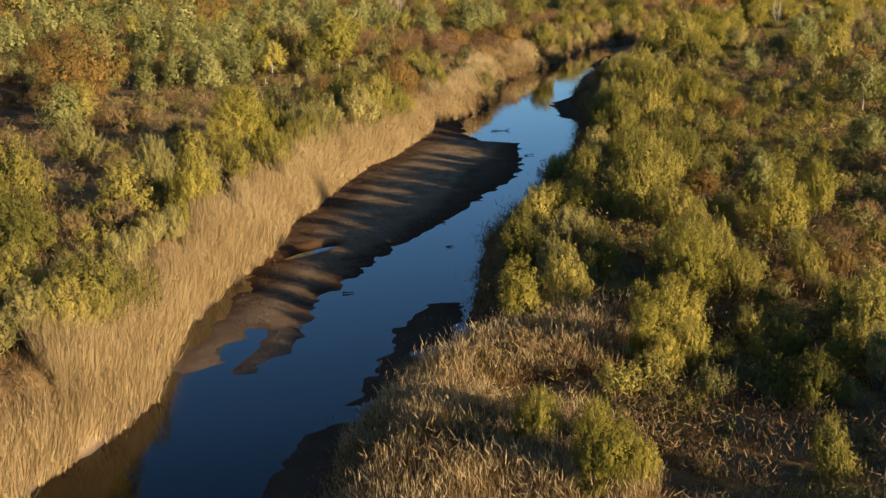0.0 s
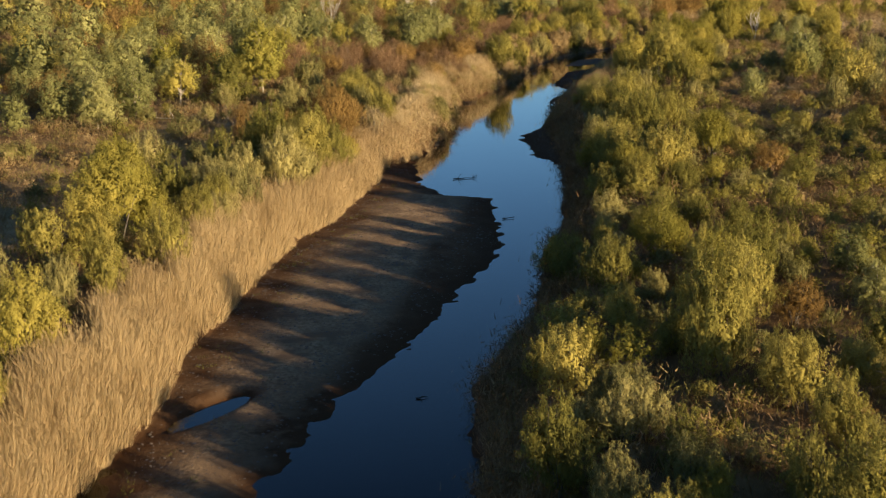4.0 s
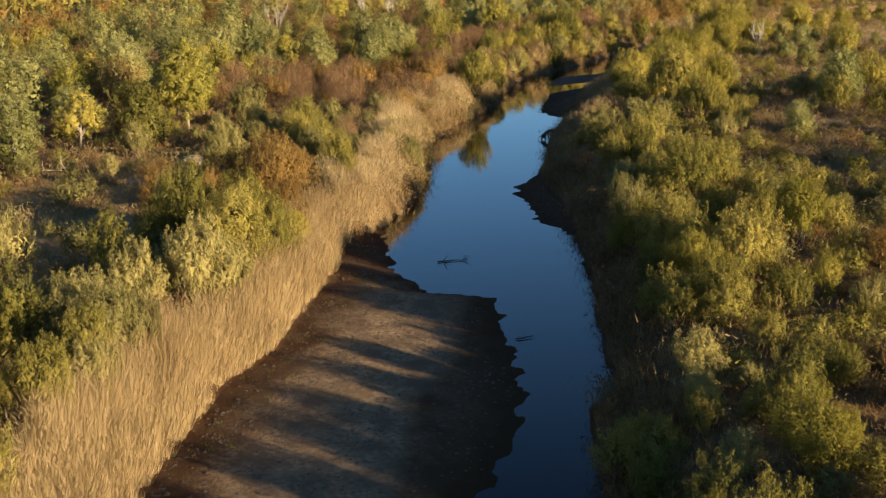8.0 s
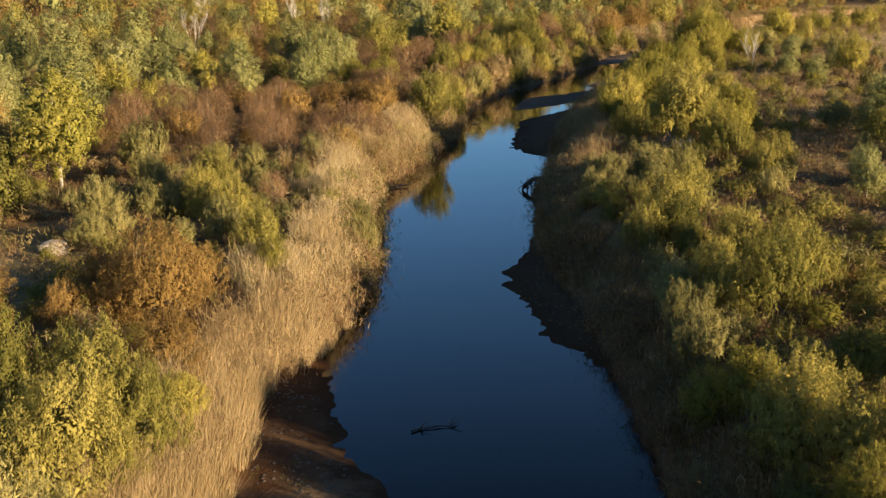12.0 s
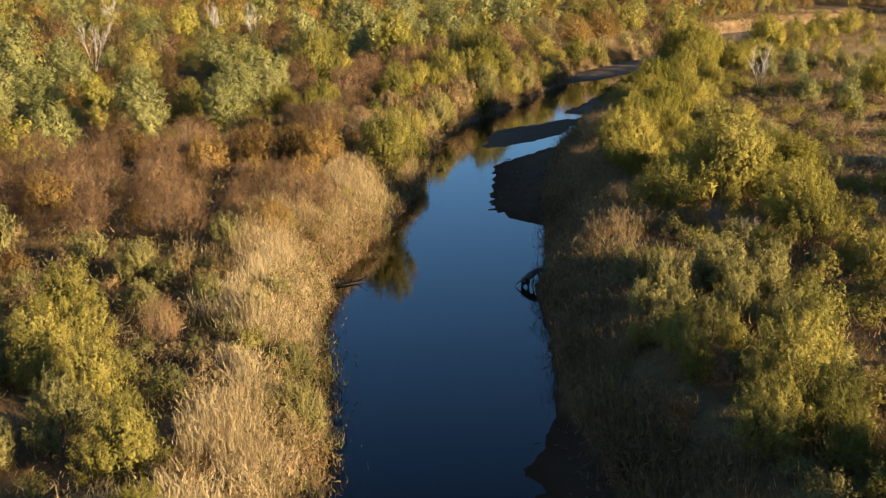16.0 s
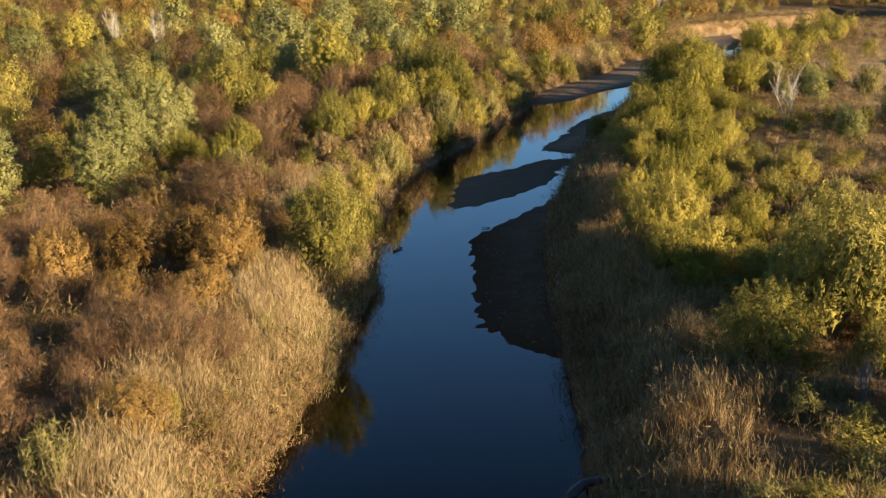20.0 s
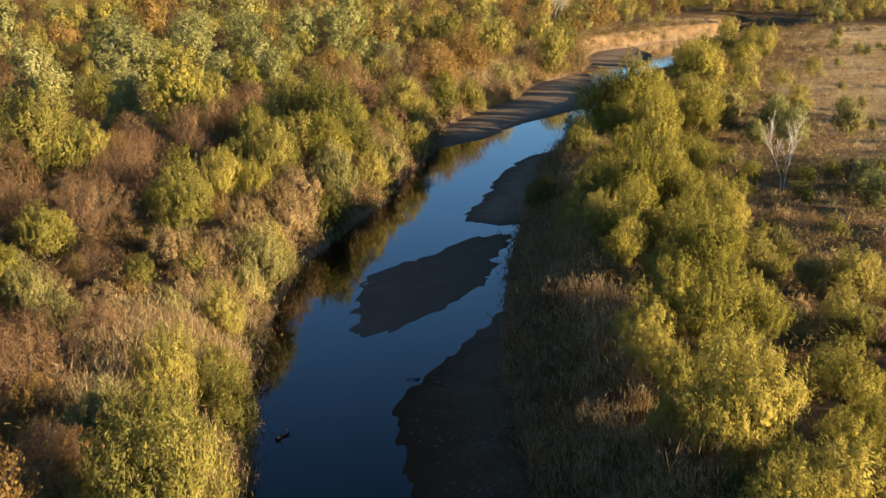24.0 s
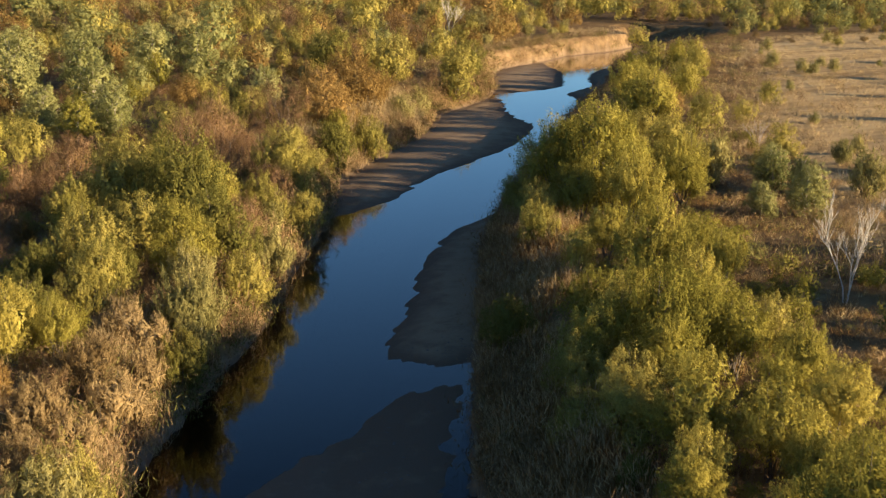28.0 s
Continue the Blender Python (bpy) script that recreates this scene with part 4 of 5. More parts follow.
def scatter(tries, x0, x1, y0, y1, close, grow=1.0):
    cells = {}
    for x, y, w in TAKEN:
        cells.setdefault((int(x // 8), int(y // 8)), []).append((x, y, w))
    for _ in range(tries):
        y = placing.uniform(y0, y1)
        side = placing.uniform(x0, x1)
        if not close and y < 330 and -42 < side < 62 or y < 43 and -18 < side < 34:
            continue
        x = float(np.interp(y, [0, 150, 300, 460], [-12, 8, 52, 150])) + side
        found = mixture(x, y)
        if not found or placing.random() > found[0]:
            continue
        kinds, weights = zip(*found[1])
        kind = placing.choices(kinds, weights)[0]
        low = 0.72 if x > 60 and 335 < y < 430 else 1.0
        if close and 42 < y < 330 and -34 < side < 34:
            low = 0.62
        width = SHAPES[kind][0] * (0.5 + 1.1 * placing.random() ** 1.6) * (1.0 if close else grow) * low
        i, j = int(x // 8), int(y // 8)
        if any(math.hypot(x - a, y - b) < 0.42 * (w + width) for p in (i - 1, i, i + 1) for q in (j - 1, j, j + 1) for a, b, w in cells.get((p, q), ())):
            continue
        cells.setdefault((i, j), []).append((x, y, width))
        plant(kind, x, y, width, close, False)


scatter(3600, -42, 62, 0, 330, True)
scatter(15000, -190, 150, 0, 480, False, 1.1)
scatter(8000, -330, 250, 440, 780, False, 1.6)
scatter(1000, 150, 320, -90, 440, False, 2.0)
scatter(1000, -360, -190, -90, 440, False, 2.0)
scatter(700, -190, 150, -120, 0, False, 1.6)


FILL = {k: [] for k in SHAPES}


def fill(tries):
    """Low bushes that close the gaps between the larger plants."""
    cells = {}
    for x, y, w in TAKEN:
        cells.setdefault((int(x // 8), int(y // 8)), []).append((x, y, w))
    for _ in range(tries):
        y, side = placing.uniform(50, 345), placing.uniform(-46, 46)
        x = float(np.interp(y, [0, 150, 300, 460], [-12, 8, 52, 150])) + side
        dl, dr = (float(v) for v in banks(np.array(x), np.array(y)))
        if dr > 2.2:
            if y < 66 and dr < 12 or 205 < y < 236 and dr < 9 or dr < (6.5 if y > 228 else 4.6 if y > 104 else 3.5):
                continue
            edge = 36 if y < 165 else 24 if y < 260 else 19
            chance = 0.95 if dr < edge else 0.15
            kinds = (("willow", 5), ("tamarisk", 3 if y < 260 else 1), ("yellow", 1 if y < 230 else 4), ("russet", 0.5), ("dry", 1.2))
        elif dl > 2.2:
            if y < 192:
                chance, kinds = (0.0 if dl < 6 else 0.45 if dl < 12 else 0.1 if dl < 34 else 0.5), (("willow", 3), ("tamarisk", 4), ("dry", 3))
            elif y < 262:
                chance, kinds = (0.6 if dl < 9 else 0.7), ((("tamarisk", 4), ("dry", 3), ("willow", 1)) if y < 212 else (("bare", 5), ("russet", 2), ("dry", 1)))
            else:
                chance, kinds = 0.85, (("willow", 3), ("bare", 2), ("russet", 1.5), ("tamarisk", 1), ("dry", 3))
        else:
            continue
        if placing.random() > chance:
            continue
        names, weights = zip(*kinds)
        kind = placing.choices(names, weights)[0]
        width = placing.uniform(1.5, 3.1)
        i, j = int(x // 8), int(y // 8)
        if any(math.hypot(x - a, y - b) < 0.33 * (w + width) for p in (i - 1, i, i + 1) for q in (j - 1, j, j + 1) for a, b, w in cells.get((p, q), ())):
            continue
        cells.setdefault((i, j), []).append((x, y, width))
        s = width / SHAPES[kind][0]
        FILL[kind].append((x, y, float(ground_height(x, y)) - 0.05, s, s * placing.uniform(0.5, 0.9), placing.uniform(0, 6.283)))


fill(9000)


def join_crowns(name, label, category, rows, kind, first, seed):
    """Many crowns of one kind in one mesh; first: which of the simpler crowns to take for a row."""
    rng = np.random.default_rng(seed)
    stack, facing = [], []
    for x, y, z, s, tall, turn in rows:
        _, v, _, m = CROWNS_LOW[kind][rng.integers(4) + first(x, y)]
        c, d = math.cos(turn), math.sin(turn)
        stack.append(np.stack([(v[:, 0] * c - v[:, 1] * d) * s + x, (v[:, 0] * d + v[:, 1] * c) * s + y, v[:, 2] * tall + z], -1))
        facing.append(np.stack([m[:, 0] * c - m[:, 1] * d, m[:, 0] * d + m[:, 1] * c, m[:, 2]], -1))
    v = np.concatenate(stack)
    me = mesh_from(name, v, np.arange(len(v)).reshape(-1, 3), LEAF[kind], 3, np.concatenate(facing))
    tagged(new(name, me), label, category, kind="stuff")


def far_woods():
    """The woods that the camera never comes near, and the low thickets: one joined crown mesh for each kind."""
    def far_detail(x, y):
        off = x - float(np.interp(y, [0, 150, 300, 460], [-12, 8, 52, 150]))
        return 12 if y < 60 or abs(off) > 190 else 0 if y < 400 and -110 < off < 85 else 4

    for kind in SHAPES:
        stem = LABELS[kind][0]
        if FAR[kind]:
            join_crowns("distant_" + stem.replace("_shrub", "_scrub").replace("_tree", "_wood"), "distant " + LABELS[kind][1], "woods", FAR[kind], kind, far_detail, len(kind))
        if FILL[kind]:
            join_crowns("low_" + stem.replace("_thicket", "").replace("_shrub", "_thicket").replace("_tree", "_thicket"), "low thicket of " + LABELS[kind][1], "thicket", FILL[kind], kind, lambda x, y: 8, len(kind) + 40)


far_woods()

# ---- reeds and grass ----


def blades(rng, x, y, height, width, lean, plume=0.0, a=None):
    """Stalks that stand on the ground: a tapered blade each, and a plume on some."""
    n = len(x)
    z = ground_height(x, y)
    a = rng.uniform(0, 6.283, n) if a is None else a
    tip = np.stack([np.cos(a) * lean, np.sin(a) * lean, np.ones(n)], -1)
    tip = unit(tip + np.array([-0.06, 0.05, 0])) * height[:, None]
    side = np.stack([np.sin(a * 7.3), np.cos(a * 7.3), np.zeros(n)], -1) * (width / 2)[:, None]
    soft = unit(np.stack([np.cos(a), np.sin(a), np.full(n, 0.7)], -1) + rng.normal(0, 0.12, (n, 3)))
    side = np.where((np.cross(side, tip) * soft).sum(-1, keepdims=True) < 0, -side, side)
    foot = np.stack([x, y, z - 0.05], -1)
    v = np.stack([foot - side, foot + side, foot + tip], 1).reshape(-1, 3)
    f = np.arange(3 * n).reshape(n, 3)
    soft = np.repeat(soft, 3, 0)
    pv = None
    if plume:
        pick = rng.random(n) < plume
        top = (foot + tip)[pick]
        k = len(top)
        way = unit(tip[pick]) + rng.normal(0, 0.35, (k, 3))
        w = unit(np.cross(way, rng.normal(size=(k, 3)))) * 0.016
        pv = np.stack([top - w - way * 0.24, top + w - way * 0.24, top + way * 0.16], 1).reshape(-1, 3)
    return v, f, soft, pv


def tussocks(r, x, y, count, spread):
    """Stalk places in loose tufts round each centre, with the way each one leans."""
    n = len(x)
    a, d = r.uniform(0, 6.283, (n, count)), np.sqrt(r.uniform(0, 1, (n, count))) * spread * r.uniform(0.5, 1.3, (n, 1))
    return (x[:, None] + np.cos(a) * d).ravel(), (y[:, None] + np.sin(a) * d).ravel(), a.ravel(), (d / spread).ravel()


def reed_bed(name, label, r, side, tufts, y0, y1, depth, height, plume, count=16, patchy=0.5, keep=None, mat="reed"):
    y = r.uniform(y0, y1, tufts)
    off = r.uniform(0, 1, tufts)
    ys, xs = (LEFT_Y, LEFT_X) if side < 0 else (RIGHT_Y, RIGHT_X)
    sl = (np.interp(y + 2, ys, xs) - np.interp(y - 2, ys, xs)) / 4
    deep = depth * (0.8 + 0.5 * ripple(y, y * 0, 17.0, 31) + 0.3 * ripple(y, y * 0, 6.0, 32))
    x = np.interp(y, ys, xs) + side * (off * deep + (0.3 if side > 0 else -0.05)) * np.sqrt(1 + sl * sl)
    thick = ripple(x, y, 7.0, 33) + 0.6 * ripple(x, y, 2.4, 34)
    ok = r.random(tufts) < 1.0 - patchy + 1.6 * patchy * thick
    if keep is not None:
        ok &= keep(x, y)
    x, y, off = x[ok], y[ok], off[ok]
    tall = height * r.uniform(0.55, 1.15, len(x)) * (0.95 + 0.45 * ripple(x, y, 4.0, 35)) * np.minimum(1, 0.5 + off * 2.5)
    px, py, a, lean = tussocks(r, x, y, count, 0.42)
    h = np.repeat(tall, count) * r.uniform(0.6, 1.08, len(px))
    v, f, soft, pv = blades(r, px, py, h, r.uniform(0.011, 0.028, len(px)), 0.08 + 0.5 * lean * r.uniform(0.2, 1.3, len(px)), plume, a)
    ob = tagged(new(name, mesh_from(name, v, f, LEAF[mat], 3, soft)), label, "reeds", kind="stuff")
    if pv is not None and len(pv):
        tagged(part("plume", mesh_from("plume", pv, np.arange(len(pv)).reshape(-1, 3), LEAF["plume"]), ob), kind="stuff")


rng = np.random.default_rng(8)
reed_bed("golden_reed_bed", "tall golden dry reeds along the sand bar", rng, -1, 3800, 40, 170, 3.9, 2.5, 0.22, 88, 0.15)
reed_bed("pale_reed_bed", "pale plumed reeds on the curved bank", rng, -1, 3600, 212, 268, 8.0, 2.1, 0.45, 52, 0.5, None, "pale_reed")
reed_bed("mixed_reed_bed", "patchy pale reeds among olive bushes on the bank", rng, -1, 3400, 165, 213, 7.0, 1.9, 0.5, 52, 0.75, None, "pale_reed")
reed_bed("shaded_reed_bed", "thin dry reeds on the wooded bank", rng, -1, 3200, 262, 345, 5.0, 1.5, 0.3, 36, 0.55)
reed_bed("distant_reed_bed", "pale reed patch beside the far bar", rng, -1, 900, 352, 382, 7.0, 2.4, 0.7, 20, 0.3)
reed_bed("reed_thicket", "brown reeds with pale plumes on the bank", rng, 1, 2900, 36, 66, 14.0, 1.7, 0.3, 46, 0.35, None, "brown_reed")
reed_bed("bank_reeds", "dry brown reeds along the shaded bank", rng, 1, 3600, 74, 345, 4.5, 1.7, 0.12, 40, 0.5, None, "brown_reed")
reed_bed("bank_reeds", "brown reeds with pale tips below the willows", rng, 1, 3600, 232, 330, 7.5, 1.9, 0.32, 40, 0.35, None, "brown_reed")
reed_bed("reed_meadow", "dry reeds and grass behind the drift stump", rng, 1, 1300, 196, 246, 11.0, 1.7, 0.4, 44, 0.5)


def meadow(name, label, tries, x0, x1, y0, y1, height, want, mat="grass", seed=1):
    r = np.random.default_rng(seed)
    y = r.uniform(y0, y1, tries)
    x = np.interp(y, [0, 150, 300, 460], [-12, 8, 52, 150]) + r.uniform(x0, x1, tries)
    dl, dr = banks(x, y)
    ok = want(dl, dr, x, y) & (r.random(tries) < 0.65 + 0.6 * ripple(x, y, 9.0, 51) + 0.4 * ripple(x, y, 3.0, 52))
    x, y, a, lean = tussocks(r, x[ok], y[ok], 22, 0.4)
    n = len(x)
    h = height * r.uniform(0.5, 1.3, n)
    v, f, soft, _ = blades(r, x, y, h, r.uniform(0.009, 0.026, n), 0.15 + 0.6 * lean, 0.0, a)
    tagged(new(name, mesh_from(name, v, f, LEAF[mat], 3, soft)), label, "grass", kind="stuff")


meadow("dry_grass", "dry brown grass under the bushes", 30000, -48, 50, 42, 330, 0.65, lambda dl, dr, x, y: (dl > 3.5) | (dr > 4), seed=2)
meadow("field_grass", "golden dry grass of the open field", 16000, 20, 130, 200, 440, 0.8, lambda dl, dr, x, y: dr > 18, mat="straw", seed=3)
meadow("far_bank_grass", "golden dry grass on the far cut bank", 5000, -50, 60, 402, 482, 0.75, lambda dl, dr, x, y: (dl > 0.4) & (dl < 15) & (x > 105), mat="straw", seed=6)
meadow("bar_weeds", "small green weeds along the sand bar", 1500, -26, 5, 63, 166, 0.25, lambda dl, dr, x, y: (dl < -0.3) & (dl > -5.5) & (bar_height(x, y) > np.where(y < 86, 0.05, 0.2)), "green_grass", seed=4)



def scrub(name, label, mat, tries, weight, seed, fringe=None):
    """Knee-high weeds and twiggy undergrowth, joined: weight gives the chance of a plant at a place."""
    r = np.random.default_rng(seed)
    y = 40 + 420 * r.uniform(0, 1, tries) ** 1.25
    x = np.interp(y, [0, 150, 300, 460], [-12, 8, 52, 150]) + r.uniform(-60, 75, tries)
    if fringe:
        sign, (ys, xs) = fringe, ((LEFT_Y, LEFT_X) if fringe < 0 else (RIGHT_Y, RIGHT_X))
        sl = (np.interp(y + 2, ys, xs) - np.interp(y - 2, ys, xs)) / 4
        x = np.interp(y, ys, xs) + sign * r.uniform(-0.5, 3.2, tries) * np.sqrt(1 + sl * sl)
    dl, dr = banks(x, y)
    open_field = 1 - 0.8 * smooth(20, 30, dr) * smooth(290, 325, y)
    ok = r.random(tries) < open_field * weight(dl, dr, y) * (0.7 + 0.9 * ripple(x, y, 12.0, 60 + seed))
    x, y = x[ok], y[ok]
    z = ground_height(x, y)
    shapes = []
    for k in range(6):
        p = r.normal(size=(54, 3)) * np.array([0.42, 0.42, 0.25]) + np.array([0, 0, 0.42])
        p[:, 2] = np.maximum(p[:, 2], 0.02)
        v, _, m = leaves(r, p, r.normal(size=(54, 3)) * 0.5 + p * np.array([0.8, 0.8, 0]) + np.array([0, 0, 1.0]), p - np.array([0, 0, 0.1]), 0.27, 0.042)
        shapes.append((v, m))
    stack, facing = [], []
    for a, b, c in zip(x, y, z):
        (v, m), s, t = shapes[r.integers(6)], r.uniform(0.7, 1.7), r.uniform(0, 6.283)
        cs, sn = math.cos(t) * s, math.sin(t) * s
        stack.append(np.stack([v[:, 0] * cs - v[:, 1] * sn + a, v[:, 0] * sn + v[:, 1] * cs + b, v[:, 2] * s * r.uniform(0.7, 1.3) + c - 0.05], -1))
        facing.append(np.stack([(m[:, 0] * cs - m[:, 1] * sn) / s, (m[:, 0] * sn + m[:, 1] * cs) / s, m[:, 2]], -1))
    v = np.concatenate(stack)
    tagged(new(name, mesh_from(name, v, np.arange(len(v)).reshape(-1, 3), LEAF[mat], 3, np.concatenate(facing))), label, "undergrowth", kind="stuff")


scrub("tan_undergrowth", "dry tan weeds and low twiggy brush", "tan_scrub", 30000, lambda dl, dr, y: np.where(dl > 0.6, np.where(y < 165, np.where(dl < 5, 0, 0.35), np.where(y < 265, 0.75, np.where(dl < 5, 0.5, 0.4))), np.where(dr > 1, np.where(y < 75, 0.08, np.where(dr < 10, 0.3, np.where(dr < 26, 0.15, 0.35))), 0)), 1)
scrub("brown_undergrowth", "dark brown dry weeds among the bushes", "brown_scrub", 26000, lambda dl, dr, y: np.where(dl > 0.3, np.where(y < 165, np.where(dl < 5, 0.05, 0.4), np.where(y < 265, 0.2, np.where(dl < 5, 1.0, 0.6))), np.where(dr > 0.3, np.where(dr < 6, 0.8, 0.75), 0)), 2)
scrub("olive_undergrowth", "low olive-green weeds among the bushes", "olive_scrub", 20000, lambda dl, dr, y: np.where(dl > 1, np.where(y < 265, np.where(dl < 5, 0.05, 0.4), 0.5), np.where(dr > 0.8, np.where(dr < 30, 0.5, 0.2), 0)), 3)



scrub("bank_fringe", "brown weeds hanging over the wooded bank", "brown_scrub", 7500, lambda dl, dr, y: np.where((y > 160) & (dl > -0.2), np.where(y < 262, 0.8, 1.0), 0.0), 4, -1)
scrub("bank_fringe", "olive weeds hanging over the wooded bank", "olive_scrub", 5000, lambda dl, dr, y: np.where((y > 175) & (dl > -0.15), np.where(y < 262, 0.8, 0.9), 0.0), 5, -1)
scrub("bank_fringe", "dark brown weeds along the shaded bank", "brown_scrub", 5000, lambda dl, dr, y: np.where(dr > 0.2, np.where(y > 62, 0.9, 0.2), 0.0), 6, 1)


def bar_stones():
    """Pebbles, clods and flat stones lying on the dry parts of the bars."""
    r = np.random.default_rng(77)
    y = r.uniform(62, 300, 60000)
    x = np.interp(y, [60, 100, 150, 230, 270, 300], [-10, -6, 0, 38, 42, 62]) + r.uniform(-12, 12, len(y))
    z = bar_height(x, y)
    dl, dr = banks(x, y)
    ok = (z > 0.06) & (dl < -0.3) & (dr < -0.3) & (r.random(len(y)) < 0.45 + 0.6 * ripple(x, y, 8.0, 81))
    x, y, z = x[ok][:6000], y[ok][:6000], z[ok][:6000]
    base = np.array([(1, 0, 0), (0.2, 0.9, 0.1), (-0.9, 0.3, 0), (-0.3, -0.9, 0), (0.7, -0.7, 0.1), (0.05, 0.0, 0.55)])
    tri = np.array([(0, 1, 5), (1, 2, 5), (2, 3, 5), (3, 4, 5), (4, 0, 5)])
    n = len(x)
    size = (0.03 + 0.1 * r.random(n) ** 3)[:, None, None]
    t = r.uniform(0, 6.283, n)
    c, d = np.cos(t)[:, None], np.sin(t)[:, None]
    v = base[None] * r.uniform(0.7, 1.3, (n, 6, 1))
    v = np.stack([v[:, :, 0] * c - v[:, :, 1] * d, v[:, :, 0] * d + v[:, :, 1] * c, v[:, :, 2]], -1) * size + np.stack([x, y, z], -1)[:, None, :]
    f = (tri[None] + (np.arange(n) * 6)[:, None, None]).reshape(-1, 3)
    tagged(new("bar_pebbles", mesh_from("bar_pebbles", v.reshape(-1, 3), f, plain("river pebbles", (0.05, 0.036, 0.025), (0.11, 0.08, 0.055), 9.0))), "small brown stones and clods on the sand bars", "pebbles", kind="stuff")


bar_stones()

# ---- driftwood and dead trees ----


def dead_tree(x, y, height, seed, name="dead_tree", label="bleached white leafless dead tree standing in dry grass"):
    r = random.Random(seed)
    boughs = []

    def limb(p, way, length, rad, level, gather):
        path, q, w = [(tuple(p), rad)], Vector(p), Vector(way).normalized()
        for i in range(4):
            w = (w + Vector((r.uniform(-1, 1), r.uniform(-1, 1), r.uniform(-0.2, 0.5))) * 0.22).normalized()
            q = q + w * length / 4
            path.append((tuple(q), rad * (1 - 0.2 * (i + 1))))
            if level < 3 and i > 0:
                for _ in range(2 if level else 2):
                    turn = w + Vector((r.uniform(-1, 1), r.uniform(-1, 1), r.uniform(0.2, 1.0))) * 0.5
                    if level == 0:
                        boughs.append([])
                    limb(q, turn, length * r.uniform(0.34, 0.58), rad * 0.5, level + 1, gather if level else boughs[-1])
        gather.append(path)

    root = tagged(new(name), label, "dead tree")
    root.location = (x, y, float(ground_height(x, y)) - 0.1)
    for k in range(3):
        a = 2.1 * k + r.uniform(0, 1)
        stem = []
        limb((math.cos(a) * 0.12, math.sin(a) * 0.12, 0), (math.cos(a) * 0.12, math.sin(a) * 0.12, 1), height * r.uniform(0.8, 1.05), height * 0.015, 0, stem)
        tv, tf = tubes(stem, 6)
        part("trunk", mesh_from("dead trunk", tv, tf, DEAD_WOOD, 4), root)
    for paths in boughs:
        tv, tf = tubes(paths, 4)
        part("branch", mesh_from("dead branch", tv, tf, DEAD_WOOD, 4), root)


dead_tree(81.2, 285.2, 4.0, 4)
for x, y, height, seed in ((-12, 341, 5.5, 21), (10, 392, 6, 22), (17, 389, 5, 23), (-13, 407, 6, 24), (36, 383, 5, 25), (157, 473, 6, 26)):
    dead_tree(x, y, height, seed, "dead_tree", "pale leafless dead tree among the cottonwoods")


def bare_bush(x, y, height, seed):
    """A leafless bush: thin grey stems that fan out of one foot, each with a few twigs."""
    r = random.Random(seed)
    root = tagged(new("bare_bush"), "grey leafless bush with thin fanned stems in dry grass", "shrub", "bare grey bushes")
    root.location = (x, y, float(ground_height(x, y)) - 0.05)
    for k in range(26):
        a, lean, h = r.uniform(0, 6.283), r.uniform(0.05, 0.75), height * r.uniform(0.65, 1.05)
        foot = Vector((math.cos(a) * 0.15, math.sin(a) * 0.15, 0))
        tip = Vector((math.cos(a) * lean * h, math.sin(a) * lean * h, h * (1 - 0.35 * lean)))
        mid = foot.lerp(tip, 0.5) + Vector((0, 0, 0.08 * h))
        paths = [[(tuple(foot), 0.02), (tuple(mid), 0.014), (tuple(tip), 0.005)]]
        for _ in range(4):
            p = mid.lerp(tip, r.uniform(0.0, 0.7))
            paths.append([(tuple(p), 0.009), (tuple(p + (tip - mid) * 0.5 + Vector((r.uniform(-1, 1), r.uniform(-1, 1), r.uniform(0, 0.6))) * 0.22 * h), 0.004)])
        tv, tf = tubes(paths, 3)
        part("stem", mesh_from("bare stem", tv, tf, GREY_WOOD, 4), root)


for x, y, height, seed in ((41.2, 208.1, 2.6, 31), (40.9, 213.2, 2.3, 32), (117, 331, 3.0, 33), (110.5, 309.5, 3.0, 34), (-17.2, 167.0, 2.4, 35)):
    bare_bush(x, y, height, seed)


def boulder(x, y, size):
    bm = bmesh.new()
    bmesh.ops.create_icosphere(bm, subdivisions=3, radius=size)
    for v in bm.verts:
        v.co *= 1 + 0.28 * noise.noise(v.co * 1.3) + 0.08 * noise.noise(v.co * 4)
        v.co.z *= 0.6
    me = bpy.data.meshes.new("boulder")
    bm.to_mesh(me)
    bm.free()
    me.materials.append(plain("pale rock", (0.2, 0.15, 0.1), (0.4, 0.32, 0.23), 2.0))
    ob = tagged(new("boulder", me), "pale weathered boulder among shrubs", "rock")
    ob.location = (x, y, float(ground_height(x, y)) + size * 0.2)


boulder(-14.6, 181.5, 1.1)


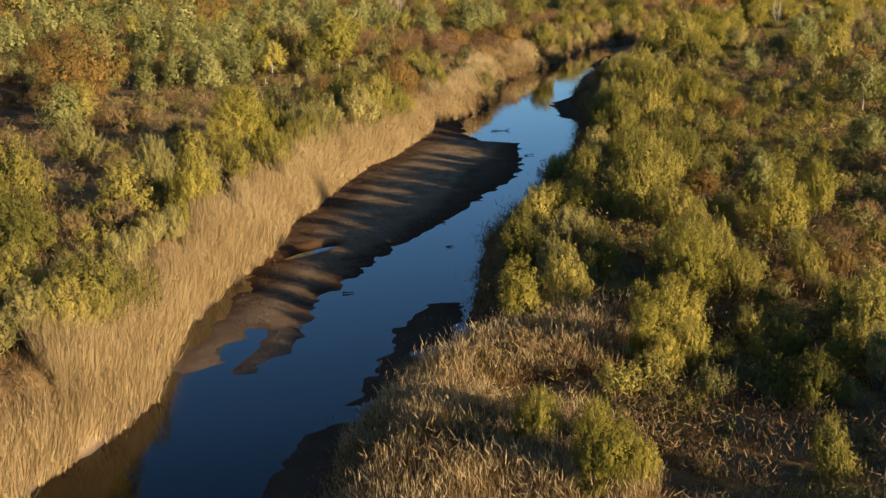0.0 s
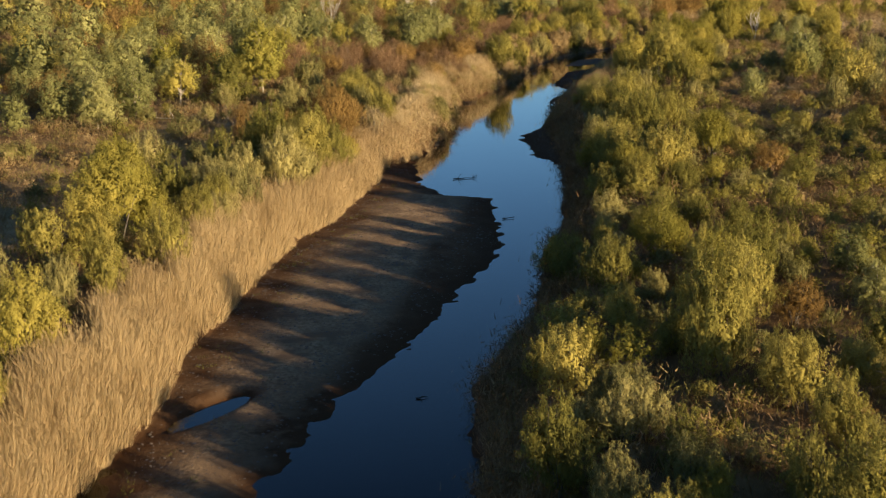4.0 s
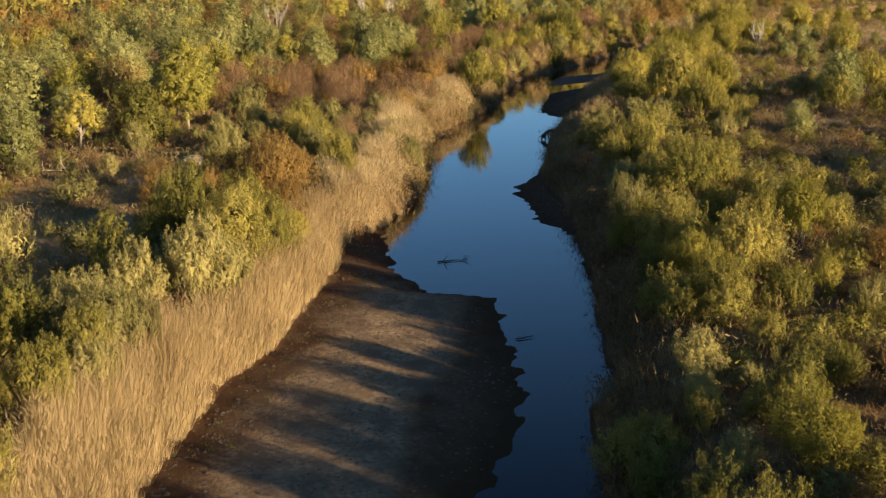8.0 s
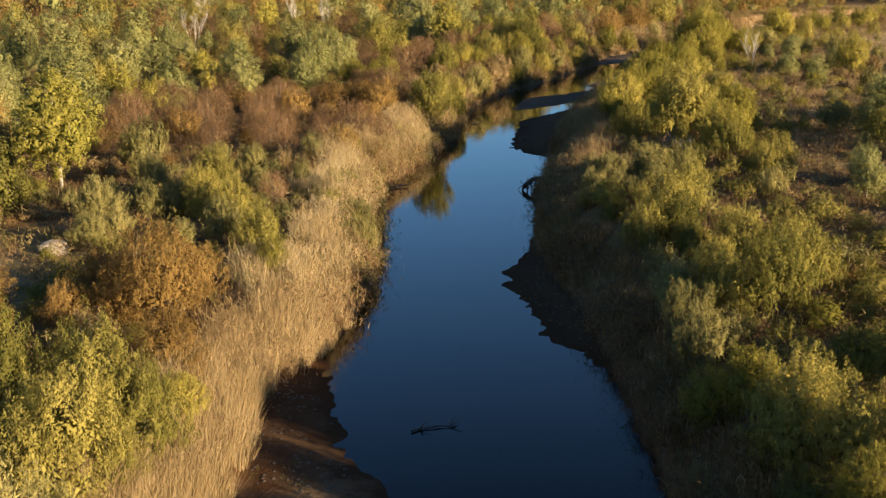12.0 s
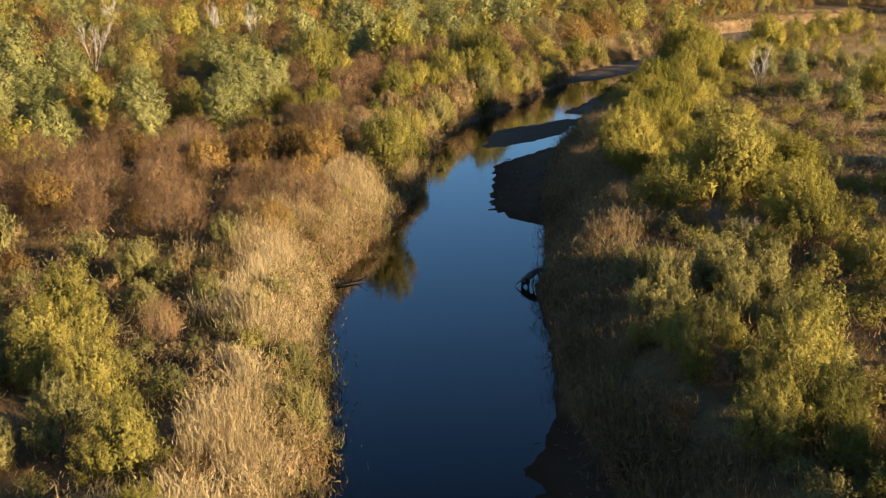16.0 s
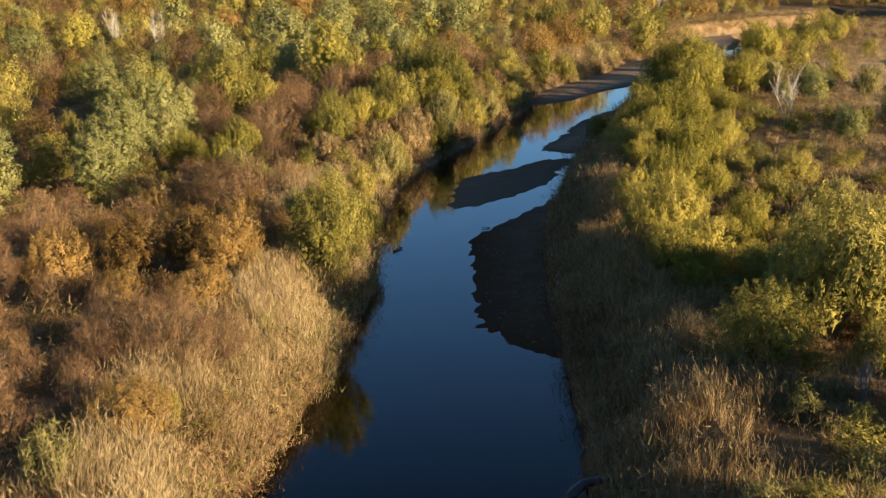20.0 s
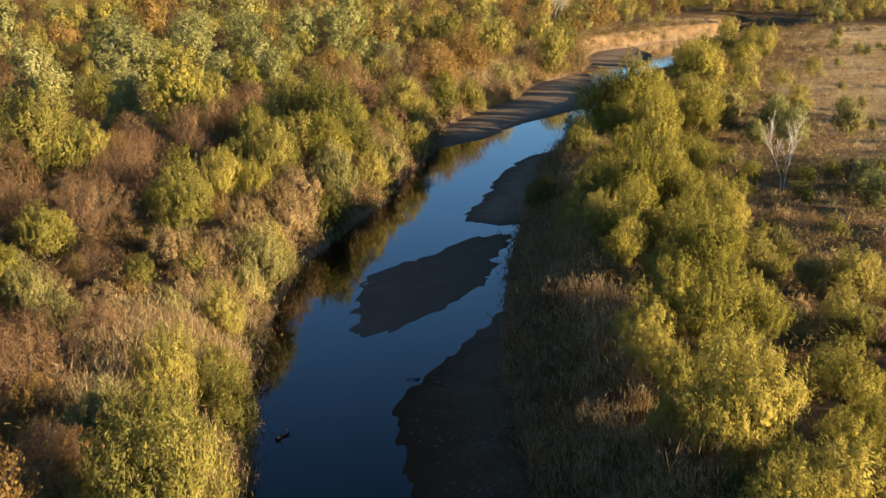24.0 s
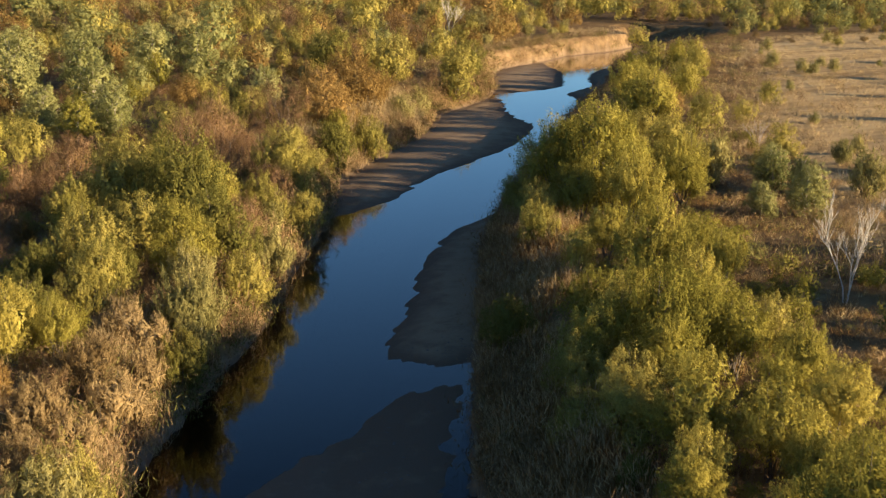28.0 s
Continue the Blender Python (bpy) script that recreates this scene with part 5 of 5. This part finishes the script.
def driftwood(name, label, x, y, length, turn, arms, seed, mat=WET_WOOD, lift=0.05, rad=0.12):
    r = random.Random(seed)
    root = tagged(new(name), label, "driftwood")
    root.matrix_world = pose(x, y, max(0.0, float(ground_height(x, y))) + lift, 0, 0, turn)
    trunk = [((-length / 2 + length * i / 5, r.uniform(-0.06, 0.06) * length, r.uniform(0, 0.05)), rad * (1 - 0.13 * i)) for i in range(6)]
    tv, tf = tubes([trunk], 7)
    part("log", mesh_from("log", tv, tf, mat, 4), root)
    for k in range(arms):
        p = Vector(trunk[r.randrange(1, 5)][0])
        w = Vector((r.uniform(-0.6, 0.8), r.uniform(-1, 1), r.uniform(0.05, 0.8))).normalized() * length * r.uniform(0.2, 0.4)
        tv, tf = tubes([[(tuple(p), rad * 0.5), (tuple(p + w * 0.6 + Vector((0, 0, 0.05))), rad * 0.3), (tuple(p + w), rad * 0.1)]], 5)
        part("branch", mesh_from("branch", tv, tf, mat, 4), root)


def drift_stump(x, y):
    """An uprooted trunk that arches from the bank out over the water, with roots that hang from it, and the clay ledge beside it."""
    r = random.Random(41)
    root = tagged(new("drift_stump"), "dark uprooted tree stump with hanging roots at the water's edge", "driftwood")
    root.matrix_world = pose(x, y, 0.0, 0, 0, 8)
    trunk = [((1.6, 0.1, 0.9), 0.17), ((0.8, 0.0, 1.15), 0.19), ((0.0, 0.05, 1.1), 0.22), ((-0.6, 0.0, 0.8), 0.27), ((-1.05, -0.05, 0.45), 0.25), ((-1.2, -0.05, 0.12), 0.10), ((-1.25, 0, -0.2), 0.04)]
    tv, tf = tubes([trunk], 9)
    part("log", mesh_from("stump log", tv, tf, WET_WOOD, 4), root)
    for k in range(11):
        p = Vector(trunk[1 + k % 4][0])
        out = Vector((r.uniform(-0.5, 0.5), r.uniform(-0.9, 0.9), r.uniform(-0.2, 0.5)))
        drop = Vector((r.uniform(-0.2, 0.3), r.uniform(-0.3, 0.3), -r.uniform(0.6, 1.2) if k % 4 else 0.25))
        path = [(tuple(p + out * t + drop * t * t), 0.085 * (1 - 0.7 * t)) for t in (0, 0.25, 0.5, 0.75, 1.0)]
        tv, tf = tubes([path], 6)
        part("root", mesh_from("stump root", tv, tf, WET_WOOD, 4), root)
    bm = bmesh.new()
    bmesh.ops.create_icosphere(bm, subdivisions=3, radius=1.0)
    for v in bm.verts:
        v.co *= 1 + 0.25 * noise.noise(v.co * 1.7)
        v.co = Vector((v.co.x * 1.0 + 0.9, v.co.y * 1.5 - 1.1, v.co.z * 0.5))
    me = bpy.data.meshes.new("ledge")
    bm.to_mesh(me)
    bm.free()
    me.materials.append(plain("pale clay", (0.13, 0.095, 0.065), (0.24, 0.18, 0.13), 3.0))
    part("ledge", me, root, "pale clay ledge under the stump")


driftwood("snag", "dark dead branches hanging into the stream", 10.6, 113.5, 2.2, 150, 6, 12, rad=0.06, lift=0.3)
driftwood("snag", "dark dead branches hanging into the stream", 9.3, 109.6, 2.0, 120, 8, 13, rad=0.07, lift=0.3)
driftwood("snag", "dark fallen branch under the overhanging reeds", 13.6, 216.6, 2.4, 20, 7, 14, rad=0.1, lift=0.1)
driftwood("floating_log", "dark forked branch lying in shallow water", 7.9, 155.0, 2.6, 10, 5, 1, rad=0.06)
drift_stump(27.0, 213.2)
driftwood("snag", "small dark snag in the stream", 29.6, 258.6, 1.2, 40, 5, 3, rad=0.1)
driftwood("drift_stick", "dark waterlogged stick in the stream", 0.6, 93.0, 0.7, 15, 1, 4, rad=0.05)
driftwood("drift_stick", "dark waterlogged stick in the stream", -6.8, 80.0, 0.8, 5, 1, 5, rad=0.06)
driftwood("drift_stick", "dark waterlogged stick by the bar", 10.3, 135.8, 1.2, 20, 3, 6, rad=0.05)
driftwood("drift_stick", "dark waterlogged stick in the stream", 38.6, 263.5, 0.8, 170, 2, 7, rad=0.05)
driftwood("fallen_branch", "bleached fallen branch in the clearing", -27.0, 177.5, 4.5, -35, 7, 8, DEAD_WOOD, 0.2, 0.06)
driftwood("fallen_tree", "bleached leaning fallen tree among cottonwoods", -24.0, 200.0, 6.0, 70, 3, 9, DEAD_WOOD, 0.8, 0.1)
driftwood("drift_log", "bleached log on the far clearing", 158.0, 513.0, 9.0, 20, 4, 10, DEAD_WOOD, 0.3, 0.3)
driftwood("drift_log", "bleached log on the far clearing", 141.0, 497.0, 5.0, 40, 3, 11, DEAD_WOOD, 0.3, 0.25)
